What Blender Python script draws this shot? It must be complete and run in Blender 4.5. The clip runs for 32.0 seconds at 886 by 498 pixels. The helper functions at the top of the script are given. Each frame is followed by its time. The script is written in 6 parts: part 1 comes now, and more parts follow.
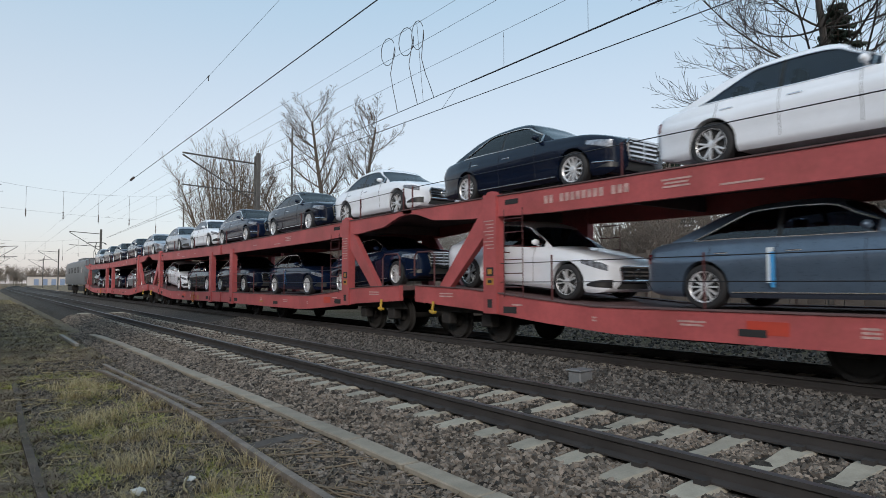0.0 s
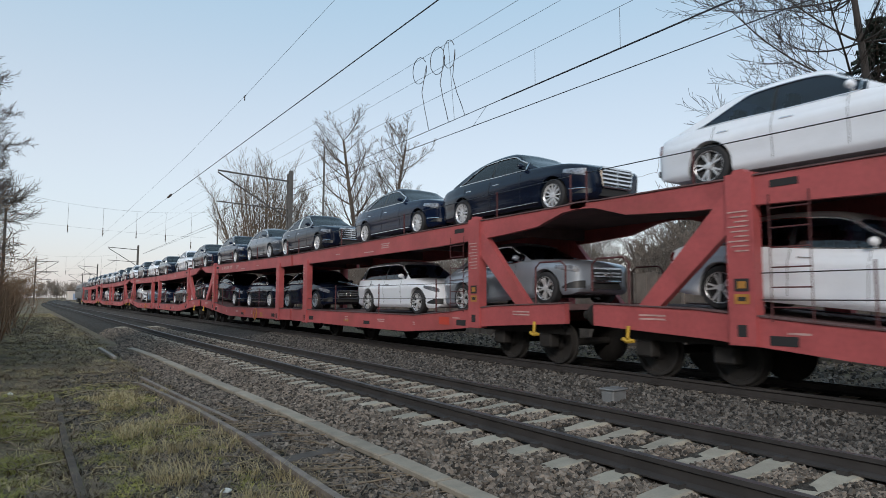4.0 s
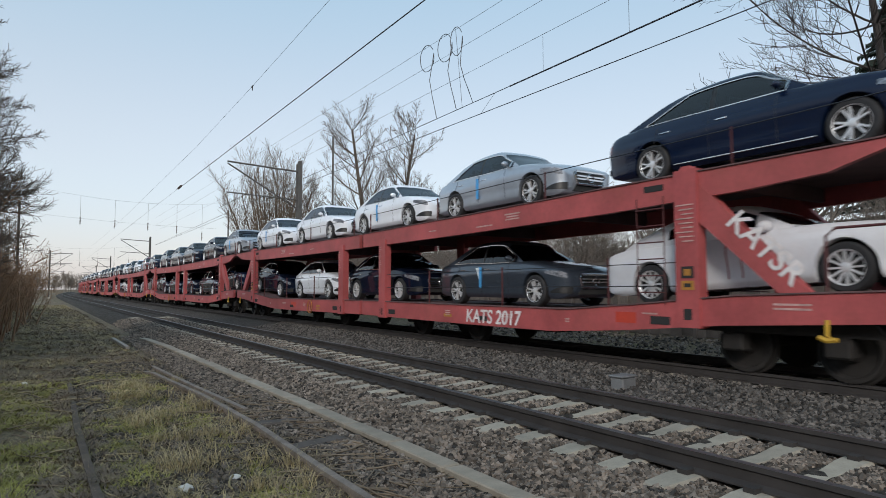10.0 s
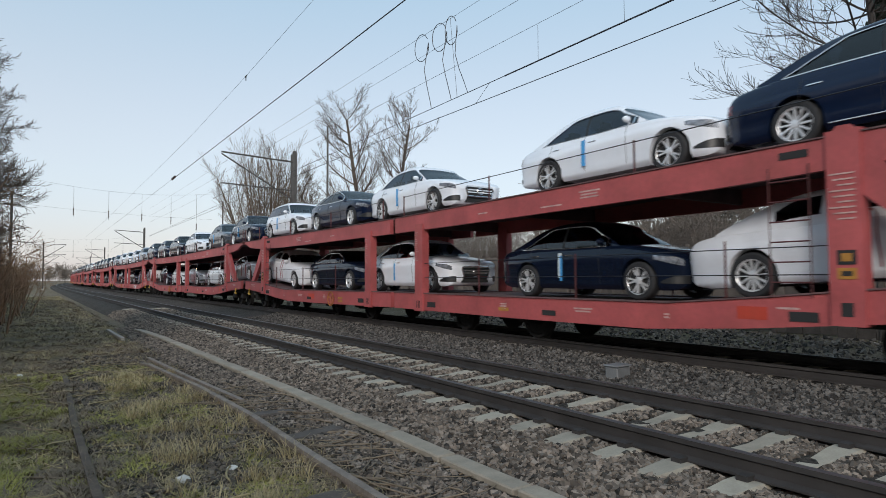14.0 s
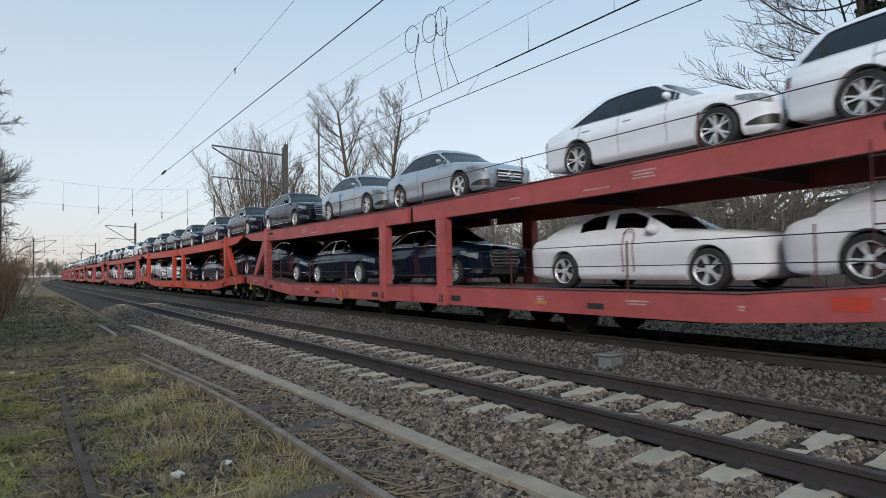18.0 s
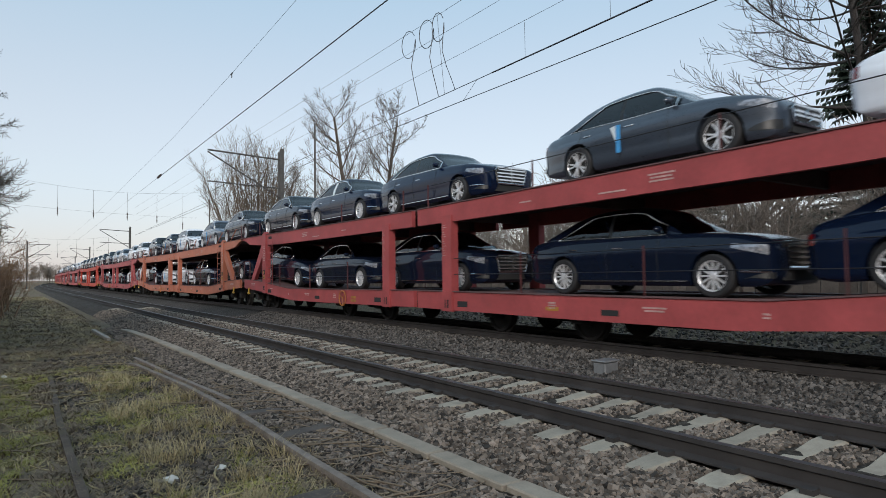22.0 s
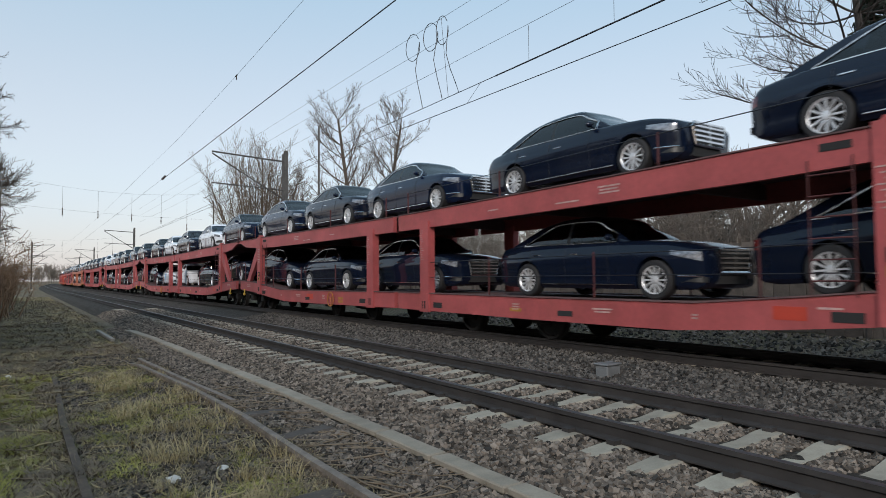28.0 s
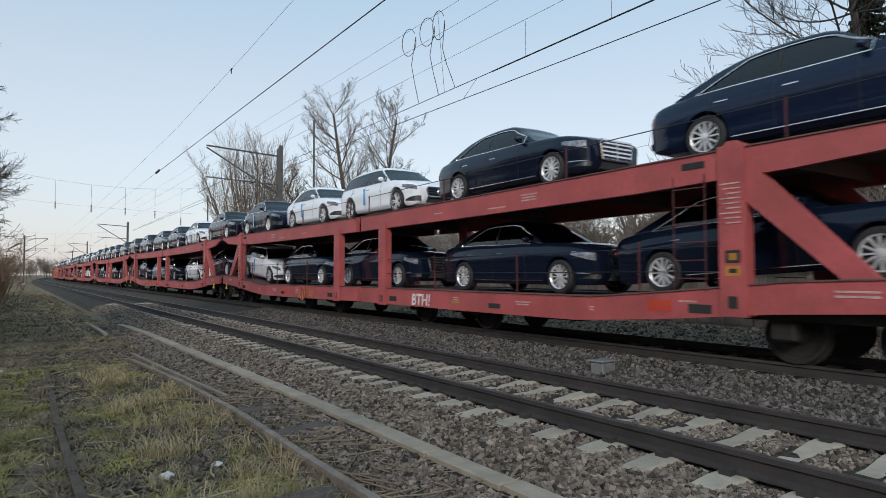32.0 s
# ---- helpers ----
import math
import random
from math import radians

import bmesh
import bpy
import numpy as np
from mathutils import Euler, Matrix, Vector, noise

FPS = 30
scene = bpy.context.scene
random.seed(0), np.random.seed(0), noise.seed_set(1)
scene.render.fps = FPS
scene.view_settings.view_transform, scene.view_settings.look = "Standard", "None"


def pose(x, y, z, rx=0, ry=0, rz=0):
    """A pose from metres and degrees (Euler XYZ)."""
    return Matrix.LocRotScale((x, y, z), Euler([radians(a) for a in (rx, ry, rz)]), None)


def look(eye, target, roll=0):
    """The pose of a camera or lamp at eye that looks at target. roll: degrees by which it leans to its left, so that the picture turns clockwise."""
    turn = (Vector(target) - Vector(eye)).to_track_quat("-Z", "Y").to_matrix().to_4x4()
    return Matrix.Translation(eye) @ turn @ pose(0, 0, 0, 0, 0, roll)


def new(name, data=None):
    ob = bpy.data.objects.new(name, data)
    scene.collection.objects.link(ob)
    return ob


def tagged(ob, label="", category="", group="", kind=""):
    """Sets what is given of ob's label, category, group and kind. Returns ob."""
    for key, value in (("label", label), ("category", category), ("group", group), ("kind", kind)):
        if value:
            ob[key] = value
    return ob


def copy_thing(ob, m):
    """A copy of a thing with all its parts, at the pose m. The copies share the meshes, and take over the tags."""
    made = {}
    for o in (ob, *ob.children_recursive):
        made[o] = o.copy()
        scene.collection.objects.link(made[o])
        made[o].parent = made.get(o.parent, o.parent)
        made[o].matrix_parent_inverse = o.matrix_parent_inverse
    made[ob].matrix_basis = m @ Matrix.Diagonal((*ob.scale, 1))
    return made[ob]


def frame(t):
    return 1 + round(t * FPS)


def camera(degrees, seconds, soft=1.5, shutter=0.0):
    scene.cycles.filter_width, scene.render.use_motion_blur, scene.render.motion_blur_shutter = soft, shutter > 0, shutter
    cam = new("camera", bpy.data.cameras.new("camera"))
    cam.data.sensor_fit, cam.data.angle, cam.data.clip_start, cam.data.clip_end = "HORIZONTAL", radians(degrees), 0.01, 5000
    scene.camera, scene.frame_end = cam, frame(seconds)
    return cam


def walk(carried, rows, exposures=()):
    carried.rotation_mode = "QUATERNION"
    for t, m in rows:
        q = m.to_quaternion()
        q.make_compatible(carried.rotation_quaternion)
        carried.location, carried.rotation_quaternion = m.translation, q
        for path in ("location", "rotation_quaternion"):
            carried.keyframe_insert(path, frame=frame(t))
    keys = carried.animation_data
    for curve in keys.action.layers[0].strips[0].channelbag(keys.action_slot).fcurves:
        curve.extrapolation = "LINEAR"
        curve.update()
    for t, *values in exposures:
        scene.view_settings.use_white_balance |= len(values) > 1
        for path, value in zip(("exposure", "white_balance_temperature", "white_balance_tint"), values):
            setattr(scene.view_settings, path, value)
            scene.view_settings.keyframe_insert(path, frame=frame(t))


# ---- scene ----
# The world: y runs along the straight main line, away from the viewer; x to the right; z = 0 on top of the rails.
ROWS = [
    (0.0, 0.018, -0.002, 1.302, -36.54, 3.05, 0.17), (0.5, -0.027, -0.014, 1.303, -36.34, 2.69, -0.40),
    (1.0, -0.001, 0.003, 1.299, -35.34, 4.44, -0.48), (1.5, -0.051, -0.047, 1.305, -35.01, 5.56, -0.37),
    (2.0, -0.047, -0.014, 1.304, -34.28, 5.49, -0.50), (2.5, -0.041, -0.007, 1.296, -34.52, 5.22, -0.63),
    (3.0, -0.028, 0.002, 1.291, -34.10, 4.74, -0.40), (3.5, -0.032, 0.008, 1.289, -34.00, 4.72, -0.32),
    (5.5, -0.024, 0.000, 1.296, -33.56, 4.02, -0.02), (6.0, -0.005, 0.015, 1.280, -33.53, 3.95, -0.09),
    (6.5, -0.022, -0.003, 1.283, -33.59, 3.96, 0.01), (7.0, -0.020, 0.001, 1.282, -33.15, 3.96, 0.06),
    (7.5, 0.017, 0.011, 1.273, -32.95, 4.10, -0.18), (8.0, -0.006, -0.002, 1.275, -32.81, 4.13, -0.06),
    (8.5, -0.004, 0.003, 1.276, -32.76, 4.06, 0.15), (9.0, -0.008, -0.006, 1.279, -32.64, 3.93, 0.11),
    (9.5, 0.013, 0.026, 1.266, -32.61, 3.68, 0.13), (10.0, 0.012, 0.007, 1.264, -32.95, 3.66, 0.10),
    (10.5, -0.001, 0.015, 1.270, -33.43, 3.24, -0.04), (11.0, -0.011, 0.004, 1.277, -33.62, 3.18, 0.01),
    (11.5, -0.014, -0.005, 1.284, -33.58, 3.00, 0.30), (12.0, -0.008, -0.006, 1.284, -33.64, 3.27, 0.40),
    (12.5, 0.002, -0.011, 1.273, -33.27, 3.19, 0.68), (13.0, 0.003, -0.002, 1.272, -33.14, 2.86, 0.50),
    (13.5, 0.008, 0.011, 1.274, -33.30, 2.66, 0.42), (14.0, 0.008, -0.001, 1.275, -33.37, 2.73, 0.31),
    (14.5, 0.019, 0.003, 1.273, -33.50, 2.59, 0.35), (15.0, 0.015, 0.006, 1.274, -33.69, 2.48, 0.43),
    (15.5, 0.008, -0.010, 1.280, -33.82, 2.54, 0.49), (17.5, 0.021, 0.007, 1.275, -34.04, 1.67, 0.76),
    (18.0, 0.016, -0.013, 1.285, -33.98, 1.94, 1.01), (18.5, 0.022, -0.005, 1.277, -33.96, 1.55, 0.91),
    (19.0, 0.015, -0.006, 1.280, -33.93, 1.52, 0.97), (19.5, 0.010, -0.018, 1.278, -33.74, 1.81, 1.10),
    (20.0, 0.020, -0.016, 1.272, -33.78, 2.09, 1.09), (20.5, 0.025, -0.019, 1.272, -33.83, 2.03, 1.20),
    (21.0, 0.017, -0.007, 1.272, -34.05, 2.14, 0.99), (21.5, 0.002, -0.017, 1.285, -34.23, 2.30, 1.01),
    (22.0, 0.011, -0.008, 1.275, -34.40, 2.46, 0.74), (22.5, 0.007, -0.022, 1.282, -34.37, 2.60, 0.83),
    (23.0, 0.012, -0.037, 1.280, -34.24, 2.68, 0.94), (23.5, 0.004, -0.045, 1.283, -34.20, 2.56, 1.02),
    (24.0, 0.008, -0.028, 1.279, -33.73, 2.40, 0.80), (24.5, 0.020, -0.012, 1.268, -33.35, 2.57, 0.66),
    (25.0, 0.022, -0.009, 1.270, -33.65, 2.71, 0.57), (25.5, -0.005, -0.026, 1.278, -34.00, 2.61, 0.72),
    (27.5, 0.013, -0.020, 1.267, -34.06, 2.97, 0.56), (28.0, 0.006, -0.029, 1.274, -34.11, 2.69, 0.45),
    (28.5, 0.020, -0.010, 1.267, -34.30, 2.56, 0.55), (29.0, 0.001, -0.022, 1.274, -34.47, 2.34, 0.53),
    (29.5, 0.019, -0.020, 1.270, -34.21, 2.17, 0.72), (30.0, 0.025, -0.012, 1.270, -34.52, 2.28, 0.17),
    (30.5, 0.009, -0.017, 1.279, -34.38, 2.53, 0.46), (31.0, 0.017, -0.006, 1.266, -34.26, 2.56, 0.29),
    (31.5, 0.010, -0.002, 1.272, -34.45, 2.46, 0.03), (32.0, 0.011, 0.006, 1.278, -34.60, 2.30, 0.17)]
cam = camera(70.96, 32.0, soft=0.6, shutter=0.12)
walk(cam, [(t, pose(x, y, z, 90 + pitch, roll, yaw)) for t, x, y, z, yaw, pitch, roll in ROWS], exposures=[(0.0, 0.0, 6380, 10.5), (32.0, 0.0, 6380, 10.5)])

NEAR_X, TRAIN_X = 5.11, 9.85      # track centres
PITCH_L = 29.6                    # length of one transport wagon over buffers


def bend(y):
    """Sideways shift of the line where it turns away in the distance, and its heading there."""
    d = max(y - 120.0, 0.0)
    return d * d / 6800.0, -math.degrees(math.atan(d / 3400.0))


def run(t):
    """Metres that the train has rolled at t seconds."""
    return 13.508 * t + 0.0296 * t * t


# ---- light ----
SUN_EL, SUN_ROT = 27.0, 225.0
world = bpy.data.worlds.new("sky")
scene.world = world
world.use_nodes = True
wn = world.node_tree.nodes
wn.clear()
sky = wn.new("ShaderNodeTexSky")
sky.sky_type, sky.sun_disc = "NISHITA", False
sky.sun_elevation, sky.sun_rotation = radians(SUN_EL), radians(SUN_ROT)
sky.air_density, sky.dust_density, sky.ozone_density = 1.0, 1.2, 1.0
# a thin even veil of high cloud over the clear sky: pale blue above, lilac towards the horizon
place = wn.new("ShaderNodeTexCoord")
axes = wn.new("ShaderNodeSeparateXYZ")
veil = wn.new("ShaderNodeValToRGB")
veil.color_ramp.interpolation = "EASE"
veil.color_ramp.elements[0].position, veil.color_ramp.elements[0].color = 0.0, (0.69, 0.625, 0.655, 1)
veil.color_ramp.elements[1].position, veil.color_ramp.elements[1].color = 0.55, (0.46, 0.67, 0.80, 1)
mid = veil.color_ramp.elements.new(0.16)
mid.color = (0.735, 0.77, 0.785, 1)
clear = wn.new("ShaderNodeVectorMath")
clear.operation = "SCALE"
clear.inputs["Scale"].default_value = 0.19
blend = wn.new("ShaderNodeMix")
blend.data_type = "RGBA"
blend.inputs["Factor"].default_value = 0.72
bg = wn.new("ShaderNodeBackground")
bg.inputs["Strength"].default_value = 1.0
wo = wn.new("ShaderNodeOutputWorld")
for a, b in ((place.outputs["Generated"], axes.inputs[0]), (axes.outputs["Z"], veil.inputs[0]), (sky.outputs[0], clear.inputs[0]), (clear.outputs[0], blend.inputs["A"]), (veil.outputs[0], blend.inputs["B"]), (blend.outputs["Result"], bg.inputs[0]), (bg.outputs[0], wo.inputs[0])):
    world.node_tree.links.new(a, b)
sun = new("sun", bpy.data.lights.new("sun", "SUN"))
sun.data.energy, sun.data.angle, sun.data.color = 1.9, radians(14), (1.0, 0.92, 0.83)
a, e = radians(SUN_ROT), radians(SUN_EL)
sun.matrix_world = look((0, 0, 40), Vector((0, 0, 40)) - Vector((math.sin(a) * math.cos(e), math.cos(a) * math.cos(e), math.sin(e))))
# ---- materials ----


def mat(name, col, rough=0.6, metal=0.0, var=0.2, scale=4.0, fine=40.0, bump=0.0, coat=0.0, dirt=None, dirt_amount=0.35, rand=0.0, spec=0.5):
    """A surface with large blotches, fine grain, optional dirt and relief, in metres of the thing's own space."""
    m = bpy.data.materials.new(name)
    m.use_nodes = True
    nt = m.node_tree
    N, L = nt.nodes, nt.links
    p = N["Principled BSDF"]
    tc = N.new("ShaderNodeTexCoord")
    oi = N.new("ShaderNodeObjectInfo")
    mul = N.new("ShaderNodeVectorMath")
    mul.operation = "MULTIPLY_ADD"
    L.new(oi.outputs["Random"], mul.inputs[0])
    mul.inputs[1].default_value = (37, 23, 11)
    L.new(tc.outputs["Object"], mul.inputs[2])
    n1, n2 = N.new("ShaderNodeTexNoise"), N.new("ShaderNodeTexNoise")
    for n, s, d in ((n1, scale, 4), (n2, fine, 3)):
        n.inputs["Scale"].default_value, n.inputs["Detail"].default_value = s, d
        L.new(mul.outputs[0], n.inputs["Vector"])
    add = N.new("ShaderNodeMath")
    add.operation = "MULTIPLY_ADD"
    L.new(n2.outputs["Fac"], add.inputs[0])
    add.inputs[1].default_value = 0.5
    L.new(n1.outputs["Fac"], add.inputs[2])
    ramp = N.new("ShaderNodeMapRange")
    ramp.inputs[1].default_value, ramp.inputs[2].default_value = 0.5, 1.0
    ramp.inputs[3].default_value, ramp.inputs[4].default_value = 1 - var, 1 + var
    L.new(add.outputs[0], ramp.inputs[0])
    last = ramp.outputs[0]
    if rand:
        r = N.new("ShaderNodeMapRange")
        r.inputs[3].default_value, r.inputs[4].default_value = 1 - rand, 1 + rand
        L.new(oi.outputs["Random"], r.inputs[0])
        mm = N.new("ShaderNodeMath")
        mm.operation = "MULTIPLY"
        L.new(last, mm.inputs[0])
        L.new(r.outputs[0], mm.inputs[1])
        last = mm.outputs[0]
    vm = N.new("ShaderNodeVectorMath")
    vm.operation = "SCALE"
    vm.inputs[0].default_value = col
    L.new(last, vm.inputs["Scale"])
    colour = vm.outputs[0]
    if dirt:
        n3 = N.new("ShaderNodeTexNoise")
        n3.inputs["Scale"].default_value, n3.inputs["Detail"].default_value, n3.inputs["Roughness"].default_value = scale * 0.6, 8, 0.7
        L.new(mul.outputs[0], n3.inputs["Vector"])
        dr = N.new("ShaderNodeMapRange")
        dr.inputs[1].default_value, dr.inputs[2].default_value = 0.5, 0.72
        dr.inputs[4].default_value = dirt_amount
        L.new(n3.outputs["Fac"], dr.inputs[0])
        mix = N.new("ShaderNodeMix")
        mix.data_type = "RGBA"
        L.new(dr.outputs[0], mix.inputs["Factor"])
        L.new(colour, mix.inputs["A"])
        mix.inputs["B"].default_value = (*dirt, 1)
        colour = mix.outputs["Result"]
    L.new(colour, p.inputs["Base Color"])
    rr = N.new("ShaderNodeMapRange")
    rr.inputs[3].default_value, rr.inputs[4].default_value = max(rough - 0.1, 0.02), min(rough + 0.12, 1)
    L.new(n2.outputs["Fac"], rr.inputs[0])
    L.new(rr.outputs[0], p.inputs["Roughness"])
    p.inputs["Metallic"].default_value, p.inputs["Coat Weight"].default_value = metal, coat
    p.inputs["Coat Roughness"].default_value = 0.04
    p.inputs["Specular IOR Level"].default_value = spec
    if bump:
        b = N.new("ShaderNodeBump")
        b.inputs["Strength"].default_value, b.inputs["Distance"].default_value = 0.6, bump
        L.new(add.outputs[0], b.inputs["Height"])
        L.new(b.outputs[0], p.inputs["Normal"])
    return m


def tinted_glass():
    """Dark tinted panes: see-through, with a mirror-like surface."""
    m = bpy.data.materials.new("tinted glass")
    m.use_nodes = True
    N, L = m.node_tree.nodes, m.node_tree.links
    N.remove(N["Principled BSDF"])
    tr, gl, fr, mx = N.new("ShaderNodeBsdfTransparent"), N.new("ShaderNodeBsdfGlossy"), N.new("ShaderNodeFresnel"), N.new("ShaderNodeMixShader")
    tr.inputs["Color"].default_value = (0.21, 0.27, 0.36, 1)
    gl.inputs["Roughness"].default_value = 0.02
    fr.inputs["IOR"].default_value = 1.75
    L.new(fr.outputs[0], mx.inputs[0])
    L.new(tr.outputs[0], mx.inputs[1])
    L.new(gl.outputs[0], mx.inputs[2])
    L.new(mx.outputs[0], N["Material Output"].inputs[0])
    return m


WAGON_RED = mat("wagon red paint", (0.365, 0.076, 0.078), 0.55, var=0.22, scale=1.3, fine=14, dirt=(0.20, 0.06, 0.045), dirt_amount=0.45)
WAGON_BRIGHT = mat("newer red paint", (0.46, 0.05, 0.028), 0.5, var=0.15, scale=1.3, fine=14, dirt=(0.26, 0.06, 0.04), dirt_amount=0.35)
WAGON_ORANGE = mat("wagon orange paint", (0.43, 0.14, 0.082), 0.55, var=0.2, scale=1.3, fine=14, dirt=(0.30, 0.10, 0.05), dirt_amount=0.4)
WAGON_MAROON = mat("dull red paint", (0.34, 0.062, 0.064), 0.6, var=0.2, scale=1.3, fine=14, dirt=(0.16, 0.05, 0.05), dirt_amount=0.4)
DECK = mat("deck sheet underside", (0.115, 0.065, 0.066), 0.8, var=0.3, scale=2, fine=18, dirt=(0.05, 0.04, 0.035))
DARK_STEEL = mat("brake dust steel", (0.018, 0.016, 0.015), 0.85, var=0.3, scale=5, fine=30)
WIRE = mat("wire", (0.03, 0.03, 0.035), 0.5, metal=0.4, var=0.1)
WHITE_MARK = mat("stencilled white paint", (0.45, 0.29, 0.27), 0.6, var=0.35, scale=9, fine=60)
YELLOW = mat("yellow paint", (0.48, 0.29, 0.03), 0.5, var=0.2)
RAIL_SIDE = mat("rusty rail", (0.034, 0.030, 0.029), 0.75, var=0.3, scale=3, fine=30)
RAIL_TOP = mat("rail head", (0.085, 0.08, 0.08), 0.45, metal=0.5, var=0.2, scale=2)
CONCRETE = mat("sleeper concrete", (0.315, 0.28, 0.225), 0.9, var=0.2, scale=6, fine=60, bump=0.004, dirt=(0.2, 0.17, 0.15), rand=0.12)
TROUGH = mat("trough concrete", (0.29, 0.25, 0.198), 0.9, var=0.2, scale=5, fine=60, bump=0.003, dirt=(0.17, 0.15, 0.12), rand=0.12)
TYRE = mat("tyre rubber", (0.018, 0.018, 0.02), 0.75, var=0.15)
RIM = mat("alloy rim", (0.74, 0.74, 0.76), 0.35, metal=0.5, var=0.08)
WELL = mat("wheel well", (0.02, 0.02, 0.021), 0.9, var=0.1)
GLASS = tinted_glass()
CHROME = mat("chrome", (0.72, 0.73, 0.75), 0.16, metal=1.0, var=0.05)
BLACK_TRIM = mat("black trim", (0.012, 0.012, 0.013), 0.4, var=0.1)
LAMP_GLASS = mat("headlight glass", (0.22, 0.24, 0.28), 0.12, metal=0.3, var=0.7, scale=16, coat=0.9)
TAIL = mat("tail light", (0.16, 0.008, 0.008), 0.15, var=0.1, coat=0.7)
FILM_BLUE = mat("blue transport film", (0.06, 0.30, 0.62), 0.4, var=0.1)
FILM_WHITE = mat("white transport film", (0.62, 0.68, 0.72), 0.45, var=0.08)
ZIP_RED = mat("red zip tape", (0.24, 0.03, 0.04), 0.7, var=0.1)
RAILING = mat("dull red railing", (0.085, 0.024, 0.025), 0.65, var=0.25, scale=3)
COVER = mat("white fabric car cover", (0.66, 0.67, 0.71), 0.85, var=0.06, scale=3, fine=30, bump=0.006)
PAINTS = {
    "k": (mat("black paint", (0.005, 0.009, 0.022), 0.2, var=0.06, coat=0.6, spec=0.06), "black"),
    "n": (mat("navy paint", (0.005, 0.0115, 0.034), 0.22, metal=0.15, var=0.06, coat=0.6, spec=0.06), "dark navy blue"),
    "w": (mat("white paint", (0.76, 0.79, 0.85), 0.3, var=0.03, coat=0.8), "white"),
    "s": (mat("silver paint", (0.36, 0.40, 0.46), 0.32, metal=0.55, var=0.05, coat=0.9), "silver"),
    "g": (mat("grey paint", (0.05, 0.064, 0.088), 0.3, metal=0.4, var=0.08, coat=0.9), "dark grey"),
    "b": (mat("blue grey paint", (0.10, 0.14, 0.20), 0.3, metal=0.45, var=0.08, coat=0.9), "blue-grey"),
    "r": (mat("wine red paint", (0.16, 0.012, 0.02), 0.3, metal=0.3, var=0.08, coat=1.0), "wine red"),
}

# ---- mesh helpers ----


def finish(bm, name, smooth=35):
    bmesh.ops.recalc_face_normals(bm, faces=bm.faces)
    me = bpy.data.meshes.new(name)
    if smooth:
        lim = radians(smooth)
        for f in bm.faces:
            f.smooth = True
        for e in bm.edges:
            e.smooth = len(e.link_faces) == 2 and e.calc_face_angle(0) < lim
    bm.to_mesh(me)
    bm.free()
    return me


def part(name, bm, material, parent, label="", smooth=35):
    """Links a bmesh (or a ready mesh) as one mesh object under a thing or a part."""
    me = bm if isinstance(bm, bpy.types.Mesh) else finish(bm, name, smooth)
    if not me.materials:
        for m in material if isinstance(material, (list, tuple)) else [material]:
            me.materials.append(m)
    ob = new(name, me)
    ob.parent = parent
    if label:
        ob["label"] = label
    return ob


def thing(name, label, category, group="", kind=""):
    ob = new(name)
    ob.empty_display_size = 0.2
    return tagged(ob, label, category, group, kind)


def solid(name, bm, material, label, category, group="", kind="", smooth=35):
    return tagged(part(name, bm, material, None, "", smooth), label, category, group, kind)


def box(bm, x0, x1, y0, y1, z0, z1, bevel=0.0):
    vs = [bm.verts.new((x, y, z)) for x in (x0, x1) for y in (y0, y1) for z in (z0, z1)]
    fs = [bm.faces.new([vs[i] for i in q]) for q in ((0, 1, 3, 2), (4, 6, 7, 5), (0, 4, 5, 1), (2, 3, 7, 6), (0, 2, 6, 4), (1, 5, 7, 3))]
    if bevel:
        bmesh.ops.bevel(bm, geom=list({e for f in fs for e in f.edges}), offset=bevel, segments=1, affect="EDGES")


def prism(bm, poly, x0, x1, axis="x"):
    """A polygon in the y-z plane, thickened from x0 to x1 (axis y: polygon in x-z; axis z: polygon in x-y)."""
    place = {"x": lambda d, a, b: (d, a, b), "y": lambda d, a, b: (a, d, b), "z": lambda d, a, b: (a, b, d)}[axis]
    A = [bm.verts.new(place(x0, *p)) for p in poly]
    B = [bm.verts.new(place(x1, *p)) for p in poly]
    n = len(poly)
    bm.faces.new(A)
    bm.faces.new(B[::-1])
    for i in range(n):
        bm.faces.new((A[i], B[i], B[(i + 1) % n], A[(i + 1) % n]))


def tube(bm, pts, r, n=6, r1=None, cap=True):
    """A round bar along points."""
    pts = [Vector(p) for p in pts]
    rings = []
    for i, p in enumerate(pts):
        d = (pts[min(i + 1, len(pts) - 1)] - pts[max(i - 1, 0)]).normalized()
        u = d.cross(Vector((0, 0, 1)) if abs(d.z) < 0.9 else Vector((1, 0, 0))).normalized()
        v = d.cross(u)
        rr = r if r1 is None else r + (r1 - r) * i / (len(pts) - 1)
        rings.append([bm.verts.new(p + (u * math.cos(k * math.tau / n) + v * math.sin(k * math.tau / n)) * rr) for k in range(n)])
    for a, b in zip(rings, rings[1:]):
        for k in range(n):
            bm.faces.new((a[k], a[(k + 1) % n], b[(k + 1) % n], b[k]))
    if cap:
        bm.faces.new(rings[0][::-1])
        bm.faces.new(rings[-1])


